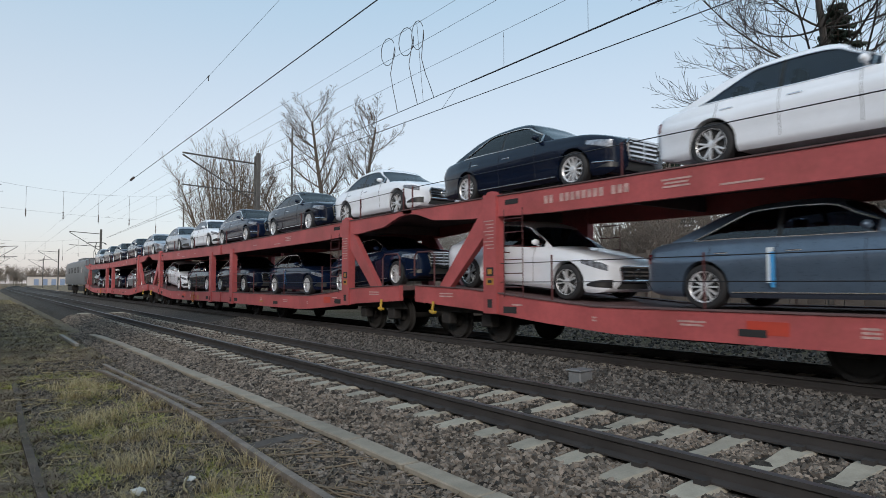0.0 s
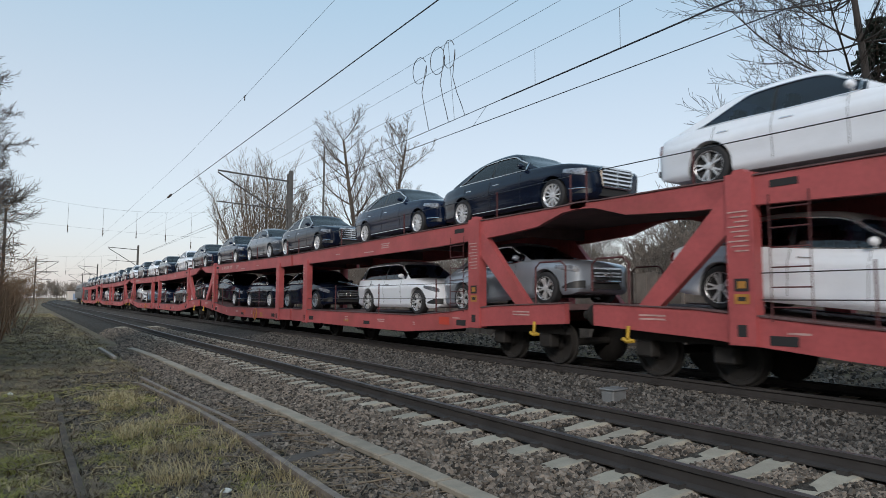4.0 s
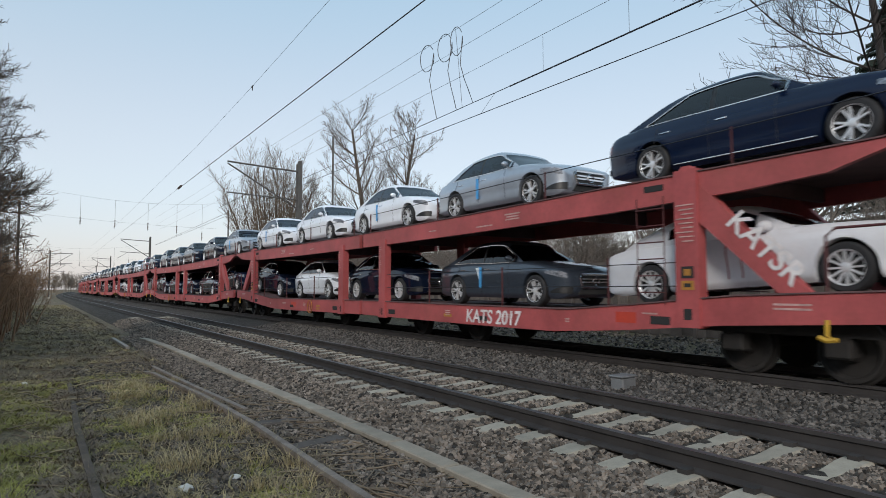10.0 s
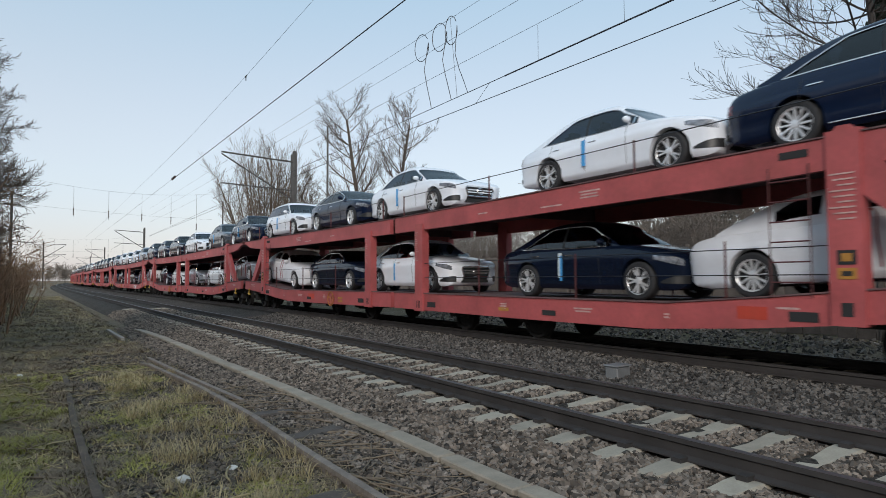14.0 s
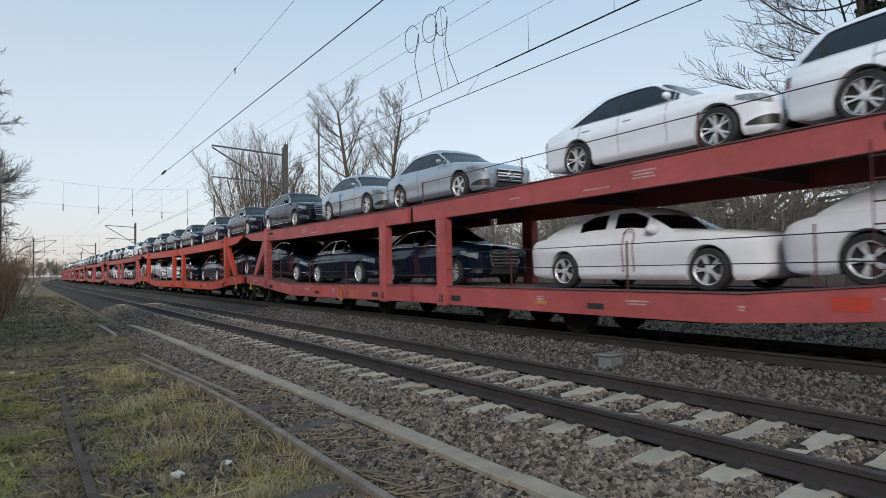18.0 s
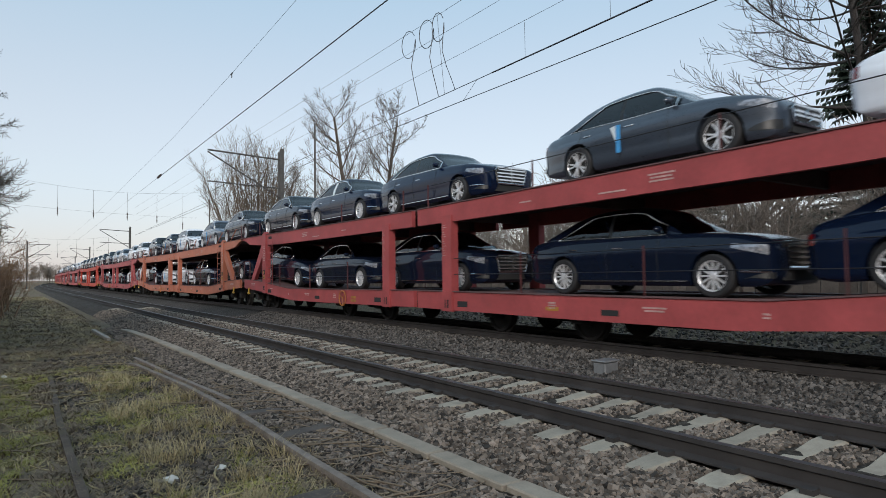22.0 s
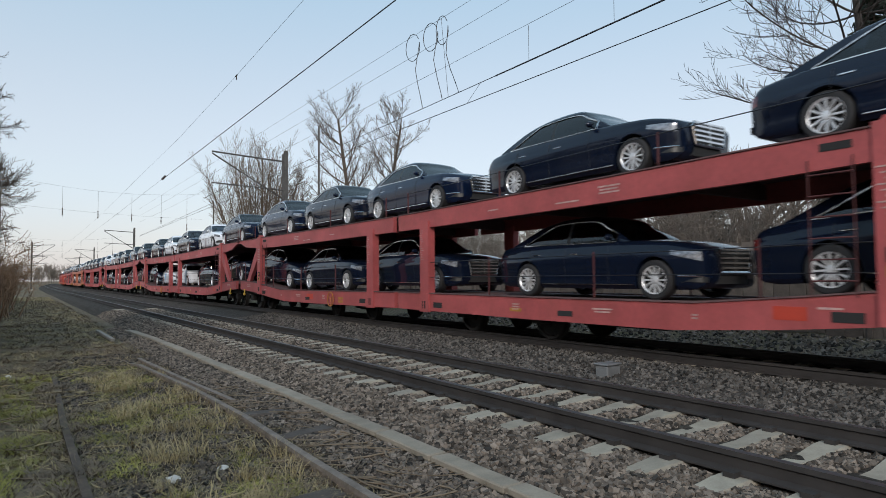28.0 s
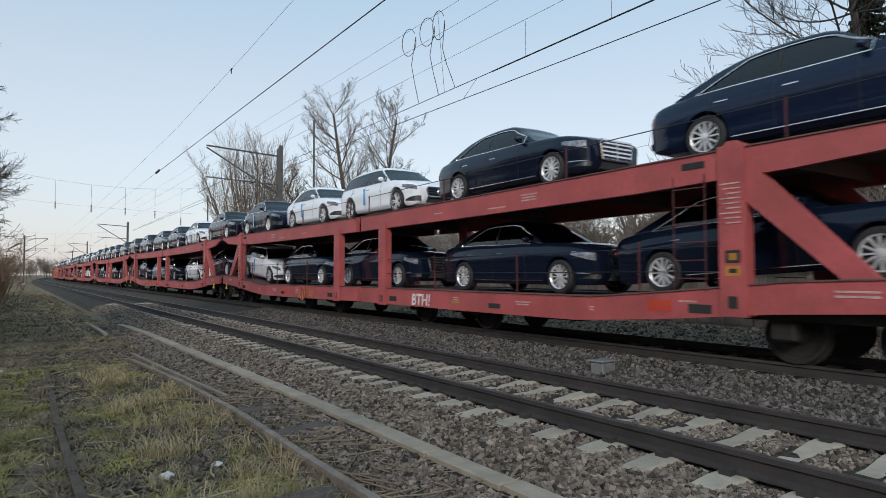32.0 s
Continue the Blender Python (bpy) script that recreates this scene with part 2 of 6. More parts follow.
def lathe(bm, prof, n=24, axis="x", at=(0, 0, 0)):
    """Turns a profile of (along the axis, radius) round the axis."""
    rings = []
    for d, r in prof:
        ring = []
        for k in range(n):
            c, s = math.cos(k * math.tau / n) * r, math.sin(k * math.tau / n) * r
            ring.append(bm.verts.new(Vector(at) + Vector({"x": (d, c, s), "y": (c, d, s), "z": (c, s, d)}[axis])))
        rings.append(ring)
    for a, b in zip(rings, rings[1:]):
        for k in range(n):
            bm.faces.new((a[k], a[(k + 1) % n], b[(k + 1) % n], b[k]))
    return rings


def lerp_table(x, table):
    return float(np.interp(x, [q[0] for q in table], [q[1] for q in table]))


def B():
    return bmesh.new()
# ---- ground and tracks ----


def noisy_ground(name, rgb_a, rgb_b, rgb_c, s1=0.5, s2=9.0, s3=70.0, bump=0.02, rough=0.95):
    """Three colours mixed by noise at three scales."""
    m = bpy.data.materials.new(name)
    m.use_nodes = True
    N, L = m.node_tree.nodes, m.node_tree.links
    p = N["Principled BSDF"]
    tc = N.new("ShaderNodeTexCoord")
    outs = []
    for s, d in ((s1, 5), (s2, 6), (s3, 4)):
        n = N.new("ShaderNodeTexNoise")
        n.inputs["Scale"].default_value, n.inputs["Detail"].default_value, n.inputs["Roughness"].default_value = s, d, 0.65
        L.new(tc.outputs["Object"], n.inputs["Vector"])
        outs.append(n.outputs["Fac"])
    prev = None
    for fac, lo, hi, ca, cb in ((outs[0], 0.40, 0.62, rgb_a, rgb_b), (outs[1], 0.48, 0.66, None, rgb_c)):
        mr = N.new("ShaderNodeMapRange")
        mr.inputs[1].default_value, mr.inputs[2].default_value = lo, hi
        L.new(fac, mr.inputs[0])
        mx = N.new("ShaderNodeMix")
        mx.data_type = "RGBA"
        L.new(mr.outputs[0], mx.inputs["Factor"])
        if ca:
            mx.inputs["A"].default_value = (*ca, 1)
        else:
            L.new(prev, mx.inputs["A"])
        mx.inputs["B"].default_value = (*cb, 1)
        prev = mx.outputs["Result"]
    mr = N.new("ShaderNodeMapRange")
    mr.inputs[1].default_value, mr.inputs[2].default_value, mr.inputs[3].default_value, mr.inputs[4].default_value = 0.3, 0.7, 0.35, 1.6
    L.new(outs[2], mr.inputs[0])
    sc = N.new("ShaderNodeVectorMath")
    sc.operation = "SCALE"
    L.new(prev, sc.inputs[0])
    L.new(mr.outputs[0], sc.inputs["Scale"])
    L.new(sc.outputs[0], p.inputs["Base Color"])
    p.inputs["Roughness"].default_value = rough
    p.inputs["Specular IOR Level"].default_value = 0.2
    b = N.new("ShaderNodeBump")
    b.inputs["Strength"].default_value, b.inputs["Distance"].default_value = 0.8, bump
    L.new(outs[2], b.inputs["Height"])
    L.new(b.outputs[0], p.inputs["Normal"])
    return m


SOIL = noisy_ground("soil with dry litter", (0.225, 0.172, 0.125), (0.17, 0.145, 0.082), (0.085, 0.066, 0.05), s1=0.9, s2=12, s3=45, bump=0.05)
BALLAST = noisy_ground("ballast", (0.055, 0.048, 0.041), (0.07, 0.061, 0.052), (0.026, 0.023, 0.02), s1=0.6, s2=17, s3=24, bump=0.06)
# near-black ballast: the shade under the train is put into its colour
SHADE_BALLAST = noisy_ground("ballast in painted train shade", (0.03, 0.027, 0.025), (0.042, 0.037, 0.033), (0.018, 0.016, 0.015), s1=0.6, s2=14, s3=22, bump=0.05)
FAR_BALLAST = noisy_ground("sooty ballast", (0.07, 0.063, 0.057), (0.09, 0.08, 0.072), (0.05, 0.045, 0.04), s1=0.6, s2=14, s3=22, bump=0.05)


def steps(*spans):
    out = []
    for a, b, n in spans:
        out += list(np.linspace(a, b, n, endpoint=False))
    return out + [spans[-1][1]]


def sheet(name, xs, ys, height, material, follow=False):
    """A grid of ground; height(x, y) gives z; follow: goes along with the bend of the line."""
    verts, faces = [], []
    for y in ys:
        dx = bend(y)[0] if follow else 0
        for x in xs:
            verts.append((x + dx, y, height(x, y)))
    n = len(xs)
    for j in range(len(ys) - 1):
        for i in range(n - 1):
            a = j * n + i
            faces.append((a, a + 1, a + n + 1, a + n))
    me = bpy.data.meshes.new(name)
    me.from_pydata(verts, [], faces)
    me.polygons.foreach_set("use_smooth", [True] * len(faces))
    me.materials.append(material)
    me.update()
    return new(name, me)


def rough_z(x, y, a=0.03, s=1.3):
    return a * noise.noise(Vector((x * s, y * s, 0.3))) + a * 0.5 * noise.noise(Vector((x * s * 3, y * s * 3, 5.0)))


def ground_z(x, y):
    base = lerp_table(x, [(-400, 1.0), (-12, 0.9), (-5, 0.15), (-2.5, -0.22), (0, -0.34), (2.2, -0.34), (3.4, -0.5), (12.5, -0.5), (14, -0.3), (22, 0.1), (40, 0.6), (500, 1.0)])
    return base + (rough_z(x, y) if x < 2.4 and -10 < y < 60 else 0.3 * rough_z(x, y))


ground = sheet("ground", steps((-600, -40, 6), (-40, -8, 10), (-8, 4, 60), (4, 14, 8), (14, 40, 10), (40, 900, 8)), steps((-60, -6, 8), (-6, 30, 180), (30, 90, 60), (90, 300, 20), (300, 3000, 12)), ground_z, SOIL)
tagged(ground, "trackside ground of dark soil, moss and dry winter grass", "ground", kind="structure")


def bed_z(x, y):
    z = lerp_table(x, [(1.9, -0.42), (2.3, -0.33), (2.9, -0.30), (3.3, -0.26), (3.75, -0.20), (4.2, -0.198), (6.0, -0.198), (6.5, -0.20), (7.2, -0.30), (7.7, -0.30), (8.3, -0.19), (8.7, -0.17), (11.0, -0.17), (11.5, -0.2), (12.8, -0.55)])
    if x < 3.3 and y > 23:
        z -= min(1.0, (y - 23) / 4) * 0.3 * min(1.0, (3.3 - x) / 0.5)
    return z + rough_z(x, y, 0.018, 3.0)


bed = sheet("ballast_bed", steps((1.9, 7.2, 50), (7.2, 12.8, 16)), steps((-30, 0, 10), (0, 26, 200), (26, 100, 80), (100, 420, 50)), bed_z, BALLAST, follow=True)
bed.data.materials.append(FAR_BALLAST)
bed.data.materials.append(SHADE_BALLAST)
# index 2 paints the train's shade as a dark strip along its track
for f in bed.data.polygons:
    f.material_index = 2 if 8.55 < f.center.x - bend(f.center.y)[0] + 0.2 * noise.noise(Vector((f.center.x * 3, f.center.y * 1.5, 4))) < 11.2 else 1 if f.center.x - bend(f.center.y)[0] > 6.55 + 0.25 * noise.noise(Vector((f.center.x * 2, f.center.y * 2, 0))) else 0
tagged(bed, "brown-grey crushed stone ballast under two tracks", "ballast", kind="structure")


def rail_mesh(length_pts, x_off, z_top, name):
    """A rail of head, web and foot swept along the line."""
    prof = [(-0.036, 0), (0.036, 0), (0.036, -0.038), (0.010, -0.052), (0.010, -0.125), (0.07, -0.145), (0.07, -0.16), (-0.07, -0.16), (-0.07, -0.145), (-0.010, -0.125), (-0.010, -0.052), (-0.036, -0.038)]
    bm = B()
    rings = []
    for y in length_pts:
        dx = bend(y)[0]
        rings.append([bm.verts.new((x_off + dx + a, y, z_top + b)) for a, b in prof])
    n = len(prof)
    for r, q in zip(rings, rings[1:]):
        for i in range(n):
            f = bm.faces.new((r[i], r[(i + 1) % n], q[(i + 1) % n], q[i]))
            f.material_index = 1 if i == 0 else 0
    bm.faces.new(rings[0])
    bm.faces.new(rings[-1][::-1])
    return finish(bm, name, 30)


LINE = [-30, 0, 40, 80, 120] + list(range(135, 420, 15))
GAUGE = 1.507


def sleeper_mesh():
    """A concrete sleeper: deep under the rails, lower and narrower at its middle."""
    bm = B()
    rings = []
    for x, w, z in ((-1.30, 0.09, -0.215), (-1.27, 0.105, -0.185), (-0.95, 0.125, -0.165), (-0.75, 0.125, -0.163), (-0.55, 0.12, -0.165), (-0.2, 0.095, -0.195), (0.2, 0.095, -0.195), (0.55, 0.12, -0.165), (0.75, 0.125, -0.163), (0.95, 0.125, -0.165), (1.27, 0.105, -0.185), (1.30, 0.09, -0.215)):
        rings.append([bm.verts.new(p) for p in ((x, -w - 0.02, -0.33), (x, -w, z - 0.02), (x, -w + 0.02, z), (x, w - 0.02, z), (x, w, z - 0.02), (x, w + 0.02, -0.33))])
    for a, b in zip(rings, rings[1:]):
        for i in range(6):
            bm.faces.new((a[i], a[(i + 1) % 6], b[(i + 1) % 6], b[i]))
    bm.faces.new(rings[0])
    bm.faces.new(rings[-1][::-1])
    return finish(bm, "sleeper", 40)


def make_track(x, label):
    tr = thing("railway_track", label, "railway track", kind="structure")
    for s in (-1, 1):
        part("rail", rail_mesh(LINE, x + s * GAUGE / 2, 0.0, "rail"), [RAIL_SIDE, RAIL_TOP], tr)
    return tr


near_track = make_track(NEAR_X, "straight railway track with dark steel rails on pale concrete sleepers")
train_track = make_track(TRAIN_X, "railway track in the shade under the moving train")
SLEEPER = sleeper_mesh()
SLEEPER.materials.append(CONCRETE)
SP = 0.537
rng = random.Random(5)
for tr, x, y0, n in ((near_track, NEAR_X, 0.42, 66), (train_track, TRAIN_X, 2.4, 12)):
    for k in range(n):
        s = part("sleeper", SLEEPER, None, tr)
        s.matrix_basis = pose(x + rng.uniform(-0.012, 0.012), y0 + SP * k + rng.uniform(-0.012, 0.012), 0.004 * rng.random(), 0, 0, rng.uniform(-0.5, 0.5))
# rail fastenings of the near track
bm = B()
for k in range(60):
    y = 0.42 + SP * k
    for s in (-1, 1):
        for q in (-1, 1):
            xx = NEAR_X + s * GAUGE / 2 + q * 0.10
            box(bm, xx - 0.045, xx + 0.045, y - 0.045, y + 0.045, -0.165, -0.125)
tagged(part("rail_clips", bm, RAIL_SIDE, near_track), kind="stuff")
# ---- transport wagons ----
UP_TOP = [(0, 2.95), (2.3, 2.965), (5.6, 2.985), (10, 3.03), (12.5, 3.045), (14.25, 3.055), (15.0, 3.08)]
UP_BOT = [(0, 2.54), (2.3, 2.545), (5.6, 2.555), (10, 2.585), (12.5, 2.66), (13.7, 2.74), (14.4, 2.94), (15.0, 2.99)]
LOW_TOP = [(0, 0.90), (5.6, 0.875), (9.0, 0.87), (10.6, 0.99), (12.4, 1.15), (14.45, 1.22)]
LOW_BOT = [(0, 0.48), (2.0, 0.465), (5.6, 0.44), (8.6, 0.44), (10.3, 0.55), (12.2, 0.72), (14.45, 0.84)]
UP_DECK = [(0, 3.005), (5.6, 3.035), (10, 3.07), (12.5, 3.08), (15.0, 3.10)]
HALF_W = 1.45                     # half width over the side bars
POST_END, POST_MID, BODY_END = 11.65, 1.47, 14.45


ORANGE = mat("orange paint", (0.38, 0.14, 0.03), 0.55, var=0.25)
SIGN_OCHRE = mat("faded ochre label", (0.36, 0.17, 0.03), 0.6, var=0.3)


def strip(top, bot, y0, y1, sign, n=14):
    ys = sorted({y0, y1, *[q[0] for q in top + bot if y0 < q[0] < y1]})
    return [(sign * y, lerp_table(y, top)) for y in ys] + [(sign * y, lerp_table(y, bot)) for y in reversed(ys)]


def stanchion_row(parent, paint, xo, sx, sy, ys, table, h):
    """Thin posts of the side railing; those of the far side are one part."""
    bm = B()
    for yy in ys:
        z = lerp_table(yy, table)
        box(bm, xo - sx * 0.045, xo - sx * 0.012, sy * yy - 0.008, sy * yy + 0.008, z, z + h)
        if sx < 0:
            part("stanchion", bm, paint, parent)
            bm = B()
    if len(bm.faces):
        tagged(part("stanchion", bm, paint, parent), kind="stuff")
    else:
        bm.free()


def make_wagon(paint, label):
    w = thing("car_transport_wagon", label, "wagon", "wagons of the car train")
    for sx in (-1, 1):
        xo = sx * HALF_W
        xi = sx * (HALF_W - 0.11)
        for sy in (-1, 1):
            for nm, top, bot, ya, yb, ys, slots, marks in (
                ("sole_bar", LOW_TOP, LOW_BOT, 0.10, BODY_END, (0.1, 3, 5.6, 9.0, 10.6, 12.4, BODY_END), ((POST_END - 0.55, 0.75, 0.065), (POST_MID + 0.55, 0.62, 0.065), (6.3, 0.6, 0.05)), ((13.2, 1.03, 0.5), (13.2, 0.97, 0.5), (7.2, 0.70, 0.45), (7.2, 0.65, 0.36), (9.0, 0.68, 0.1), (9.0, 0.63, 0.1), (4.9, 0.72, 0.2), (4.9, 0.67, 0.2), (4.9, 0.62, 0.2), (10.9, 0.84, 0.3))),
                ("upper_bar", UP_TOP, UP_BOT, 0.14, 15.0, (0.14, 2.3, 5.6, 10, 12.5, 14.25, 15.0), ((POST_END - 0.62, lerp_table(POST_END - 0.62, UP_TOP) - 0.145, 0.05),), ((7.4, 2.84, 0.5), (7.4, 2.785, 0.4), (7.4, 2.73, 0.45), (4.2, 2.72, 0.34), (6.4, 2.66, 0.6)))):
                bm = B()
                prism(bm, strip(top, bot, ya, yb, sy), xi, xo)
                n0 = len(bm.faces)
                for a, b in zip(ys, ys[1:]):
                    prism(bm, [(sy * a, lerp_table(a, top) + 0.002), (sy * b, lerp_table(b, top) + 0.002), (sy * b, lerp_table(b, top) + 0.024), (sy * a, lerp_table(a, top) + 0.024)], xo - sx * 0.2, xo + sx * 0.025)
                n1 = len(bm.faces)
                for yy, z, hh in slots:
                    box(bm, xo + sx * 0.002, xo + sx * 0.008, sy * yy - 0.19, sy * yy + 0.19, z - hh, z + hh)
                n2 = len(bm.faces)
                for yy, z, ln in marks:
                    box(bm, xo + sx * 0.002, xo + sx * 0.006, sy * yy - ln / 2, sy * yy + ln / 2, z, z + 0.028)
                bm.faces.ensure_lookup_table()
                for k, f in enumerate(bm.faces):
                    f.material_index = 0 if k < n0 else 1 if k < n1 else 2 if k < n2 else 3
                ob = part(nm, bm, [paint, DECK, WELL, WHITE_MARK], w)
                if nm == "sole_bar":
                    low = ob
                else:
                    up = ob
            # end post with its raking strut, and the post beside the joint
            bm = B()
            y = sy * POST_END
            prism(bm, [(y - 0.20, 0.66), (y + 0.20, 0.66), (y + 0.20, 3.10), (y - 0.20, 3.10)], xo - sx * 0.16, xo + sx * 0.05)
            prism(bm, [(y - 0.13, 3.09), (y + 0.13, 3.09), (y + 0.07, 3.16), (y - 0.07, 3.16)], xo - sx * 0.12, xo + sx * 0.03)
            n0 = len(bm.faces)
            for k in range(9):
                box(bm, xo + sx * 0.052, xo + sx * 0.058, y - 0.13, y + 0.07 + 0.05 * (k % 3), 1.98 + 0.07 * k, 2.0 + 0.07 * k)
            bm.faces.ensure_lookup_table()
            for f in bm.faces[n0:]:
                f.material_index = 1
            n0 = len(bm.faces)
            box(bm, xo + sx * 0.052, xo + sx * 0.056, y - 0.07, y + 0.07, 0.78, 0.95)
            bm.faces.ensure_lookup_table()
            for f in bm.faces[n0:]:
                f.material_index = 2
            post = part("end_post", bm, [paint, WHITE_MARK, WELL], w)
            if sx < 0:
                for z0, z1, m1, m2 in ((1.42, 1.60, WELL, SIGN_OCHRE), (1.24, 1.38, SIGN_OCHRE, WELL)):
                    bm = B()
                    box(bm, xo - 0.057, xo - 0.051, y - 0.12, y + 0.10, z0, z1)
                    k0 = len(bm.faces)
                    box(bm, xo - 0.061, xo - 0.0575, y - 0.07, y + 0.05, z0 + 0.04, z1 - 0.04)
                    bm.faces.ensure_lookup_table()
                    for f in bm.faces[k0:]:
                        f.material_index = 1
                    part("sign_plate", bm, [m1, m2], post)
            bm = B()
            ya, yb = sy * (POST_END + 0.1), sy * (POST_END + 1.62)
            prism(bm, [(ya, 2.86), (ya + sy * 0.12, 2.86), (yb + sy * 0.20, 1.18), (yb - sy * 0.22, 1.18), (ya, 2.36)], xo - sx * 0.13, xo + sx * 0.01)
            part("raking_strut", bm, paint, w)
            bm = B()
            y = sy * POST_MID
            prism(bm, [(y - 0.19, 0.50), (y + 0.19, 0.50), (y + 0.19, 2.70), (y - 0.19, 2.70)], xo - sx * 0.16, xo + sx * 0.04)
            prism(bm, [(y - 0.2, 0.44), (y + 0.2, 0.44), (y + 0.2, 0.9), (y - 0.2, 0.9)], xo - sx * 0.14, xo + sx * 0.055)
            n0 = len(bm.faces)
            for k in range(14):
                box(bm, xo + sx * 0.042, xo + sx * 0.047, y + 0.02 + 0.03 * (k % 4), y + 0.16, 1.75 + 0.055 * k, 1.763 + 0.055 * k)
            bm.faces.ensure_lookup_table()
            for f in bm.faces[n0:]:
                f.material_index = 1
            n0 = len(bm.faces)
            box(bm, xo + sx * 0.056, xo + sx * 0.06, y - 0.075, y + 0.075, 0.52, 0.71)
            bm.faces.ensure_lookup_table()
            for f in bm.faces[n0:]:
                f.material_index = 2
            box(bm, xo + sx * 0.0605, xo + sx * 0.07, y - 0.02, y + 0.02, 0.52, 0.71)
            part("joint_post", bm, [paint, WHITE_MARK, WELL], w)
            # ladder inboard of the end post
            bm = B()
            for yy in (POST_END - 0.95, POST_END - 0.42):
                tube(bm, [(xo + sx * 0.03, sy * yy, 1.0), (xo + sx * 0.03, sy * yy, 2.75)], 0.009, 5)
            for k in range(6):
                z = 1.2 + 0.27 * k
                tube(bm, [(xo + sx * 0.03, sy * (POST_END - 0.95), z), (xo + sx * 0.03, sy * (POST_END - 0.42), z)], 0.011, 5)
            part("ladder", bm, RAILING if paint is WAGON_RED else paint, w)
            # hoop guard by the lower deck's end
            bm = B()
            yy = POST_END + 2.0
            tube(bm, [(xo, sy * yy, 1.2), (xo, sy * yy, 1.92), (xo, sy * (yy + 0.12), 2.02), (xo, sy * (yy + 0.7), 2.02), (xo, sy * (yy + 0.82), 1.92), (xo, sy * (yy + 0.82), 1.45)], 0.02, 6)
            part("hoop_guard", bm, RAILING, w)
            bm = B()
            yb = sy * 13.65
            tube(bm, [(xo + sx * 0.04, yb, 0.86), (xo + sx * 0.06, yb, 0.66), (xo + sx * 0.06, yb - 0.09, 0.6)], 0.03, 6)
            tube(bm, [(xo + sx * 0.06, yb + 0.1, 0.64), (xo + sx * 0.06, yb, 0.6), (xo + sx * 0.06, yb - 0.12, 0.62)], 0.035, 6)
            part("lashing_hook", bm, YELLOW, w, "yellow lashing hook")
            # wire railing of the upper deck and side chain of the lower one
            ys = [0.6, 4.4, 8.4, 12.4, 14.6]
            stanchion_row(up, RAILING, xo, sx, sy, ys, UP_TOP, 0.58)
            bm = B()
            for a, b in zip(ys, ys[1:]):
                for h in (0.55,):
                    tube(bm, [(xo - sx * 0.03, sy * a, lerp_table(a, UP_TOP) + h), (xo - sx * 0.03, sy * b, lerp_table(b, UP_TOP) + h)], 0.009, 4, cap=False)
            part("wire_rope", bm, WIRE, up, "thin steel wire rope")
            stanchion_row(low, RAILING, xo, sx, sy, (4.0, 7.0, 10.0), LOW_TOP, 0.85)
            bm = B()
            for h in (0.45, 0.82):
                tube(bm, [(xo - sx * 0.03, sy * 1.5, 0.85 + h), (xo - sx * 0.03, sy * 11.4, 0.85 + h)], 0.008, 4, cap=False)
            part("wire_rope", bm, WIRE, low)
            # buffer
            bm = B()
            lathe(bm, [(0, 0.001), (0, 0.09), (0.2, 0.09), (0.2, 0.21), (0.235, 0.21), (0.24, 0.001)], 14, "y", (sx * 0.87, sy * BODY_END, 1.0))
            if sy < 0:
                bmesh.ops.scale(bm, vec=(1, -1, 1), verts=bm.verts, space=Matrix.Translation((0, -sy * BODY_END, 0)))
            part("buffer", bm, DARK_STEEL, w)
    # decks
    bm = B()
    for sy in (-1, 1):
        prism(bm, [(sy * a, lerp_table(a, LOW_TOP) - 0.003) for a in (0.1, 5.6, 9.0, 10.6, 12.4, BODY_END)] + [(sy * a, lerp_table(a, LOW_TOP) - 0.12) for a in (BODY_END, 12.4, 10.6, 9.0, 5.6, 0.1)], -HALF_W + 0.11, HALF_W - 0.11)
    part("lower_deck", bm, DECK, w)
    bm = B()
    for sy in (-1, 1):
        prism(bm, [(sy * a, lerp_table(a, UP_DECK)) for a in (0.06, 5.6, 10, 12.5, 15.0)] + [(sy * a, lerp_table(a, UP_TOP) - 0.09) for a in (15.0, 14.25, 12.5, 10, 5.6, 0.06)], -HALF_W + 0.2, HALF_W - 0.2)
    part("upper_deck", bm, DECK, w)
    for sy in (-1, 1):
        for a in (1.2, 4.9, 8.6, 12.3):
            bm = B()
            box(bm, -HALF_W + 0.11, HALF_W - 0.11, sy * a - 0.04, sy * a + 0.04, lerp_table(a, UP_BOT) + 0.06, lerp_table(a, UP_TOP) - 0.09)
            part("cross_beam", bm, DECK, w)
    # wheelsets and underframe
    for yy in (2.6, 5.25, 12.15, 13.6):
        for sy in (-1, 1):
            bm = B()
            tube(bm, [(-0.7, sy * yy, 0.42), (0.7, sy * yy, 0.42)], 0.08, 10)
            for sx in (-1, 1):
                box(bm, sx * 1.06 - 0.12, sx * 1.06 + 0.12, sy * yy - 0.17, sy * yy + 0.17, 0.34, 0.62, 0.03)
            ax = part("axle", bm, DARK_STEEL, w)
            for sx in (-1, 1):
                bm = B()
                s = sx
                lathe(bm, [(s * 0.66, 0.10), (s * 0.69, 0.40), (s * 0.685, 0.46), (s * 0.72, 0.455), (s * 0.73, 0.42), (s * 0.83, 0.415), (s * 0.83, 0.36), (s * 0.78, 0.33), (s * 0.77, 0.16), (s * 0.86, 0.13), (s * 0.86, 0.001)], 24, "x", (0, sy * yy, 0.42))
                part("wheel", bm, DARK_STEEL, ax)
    bm = B()
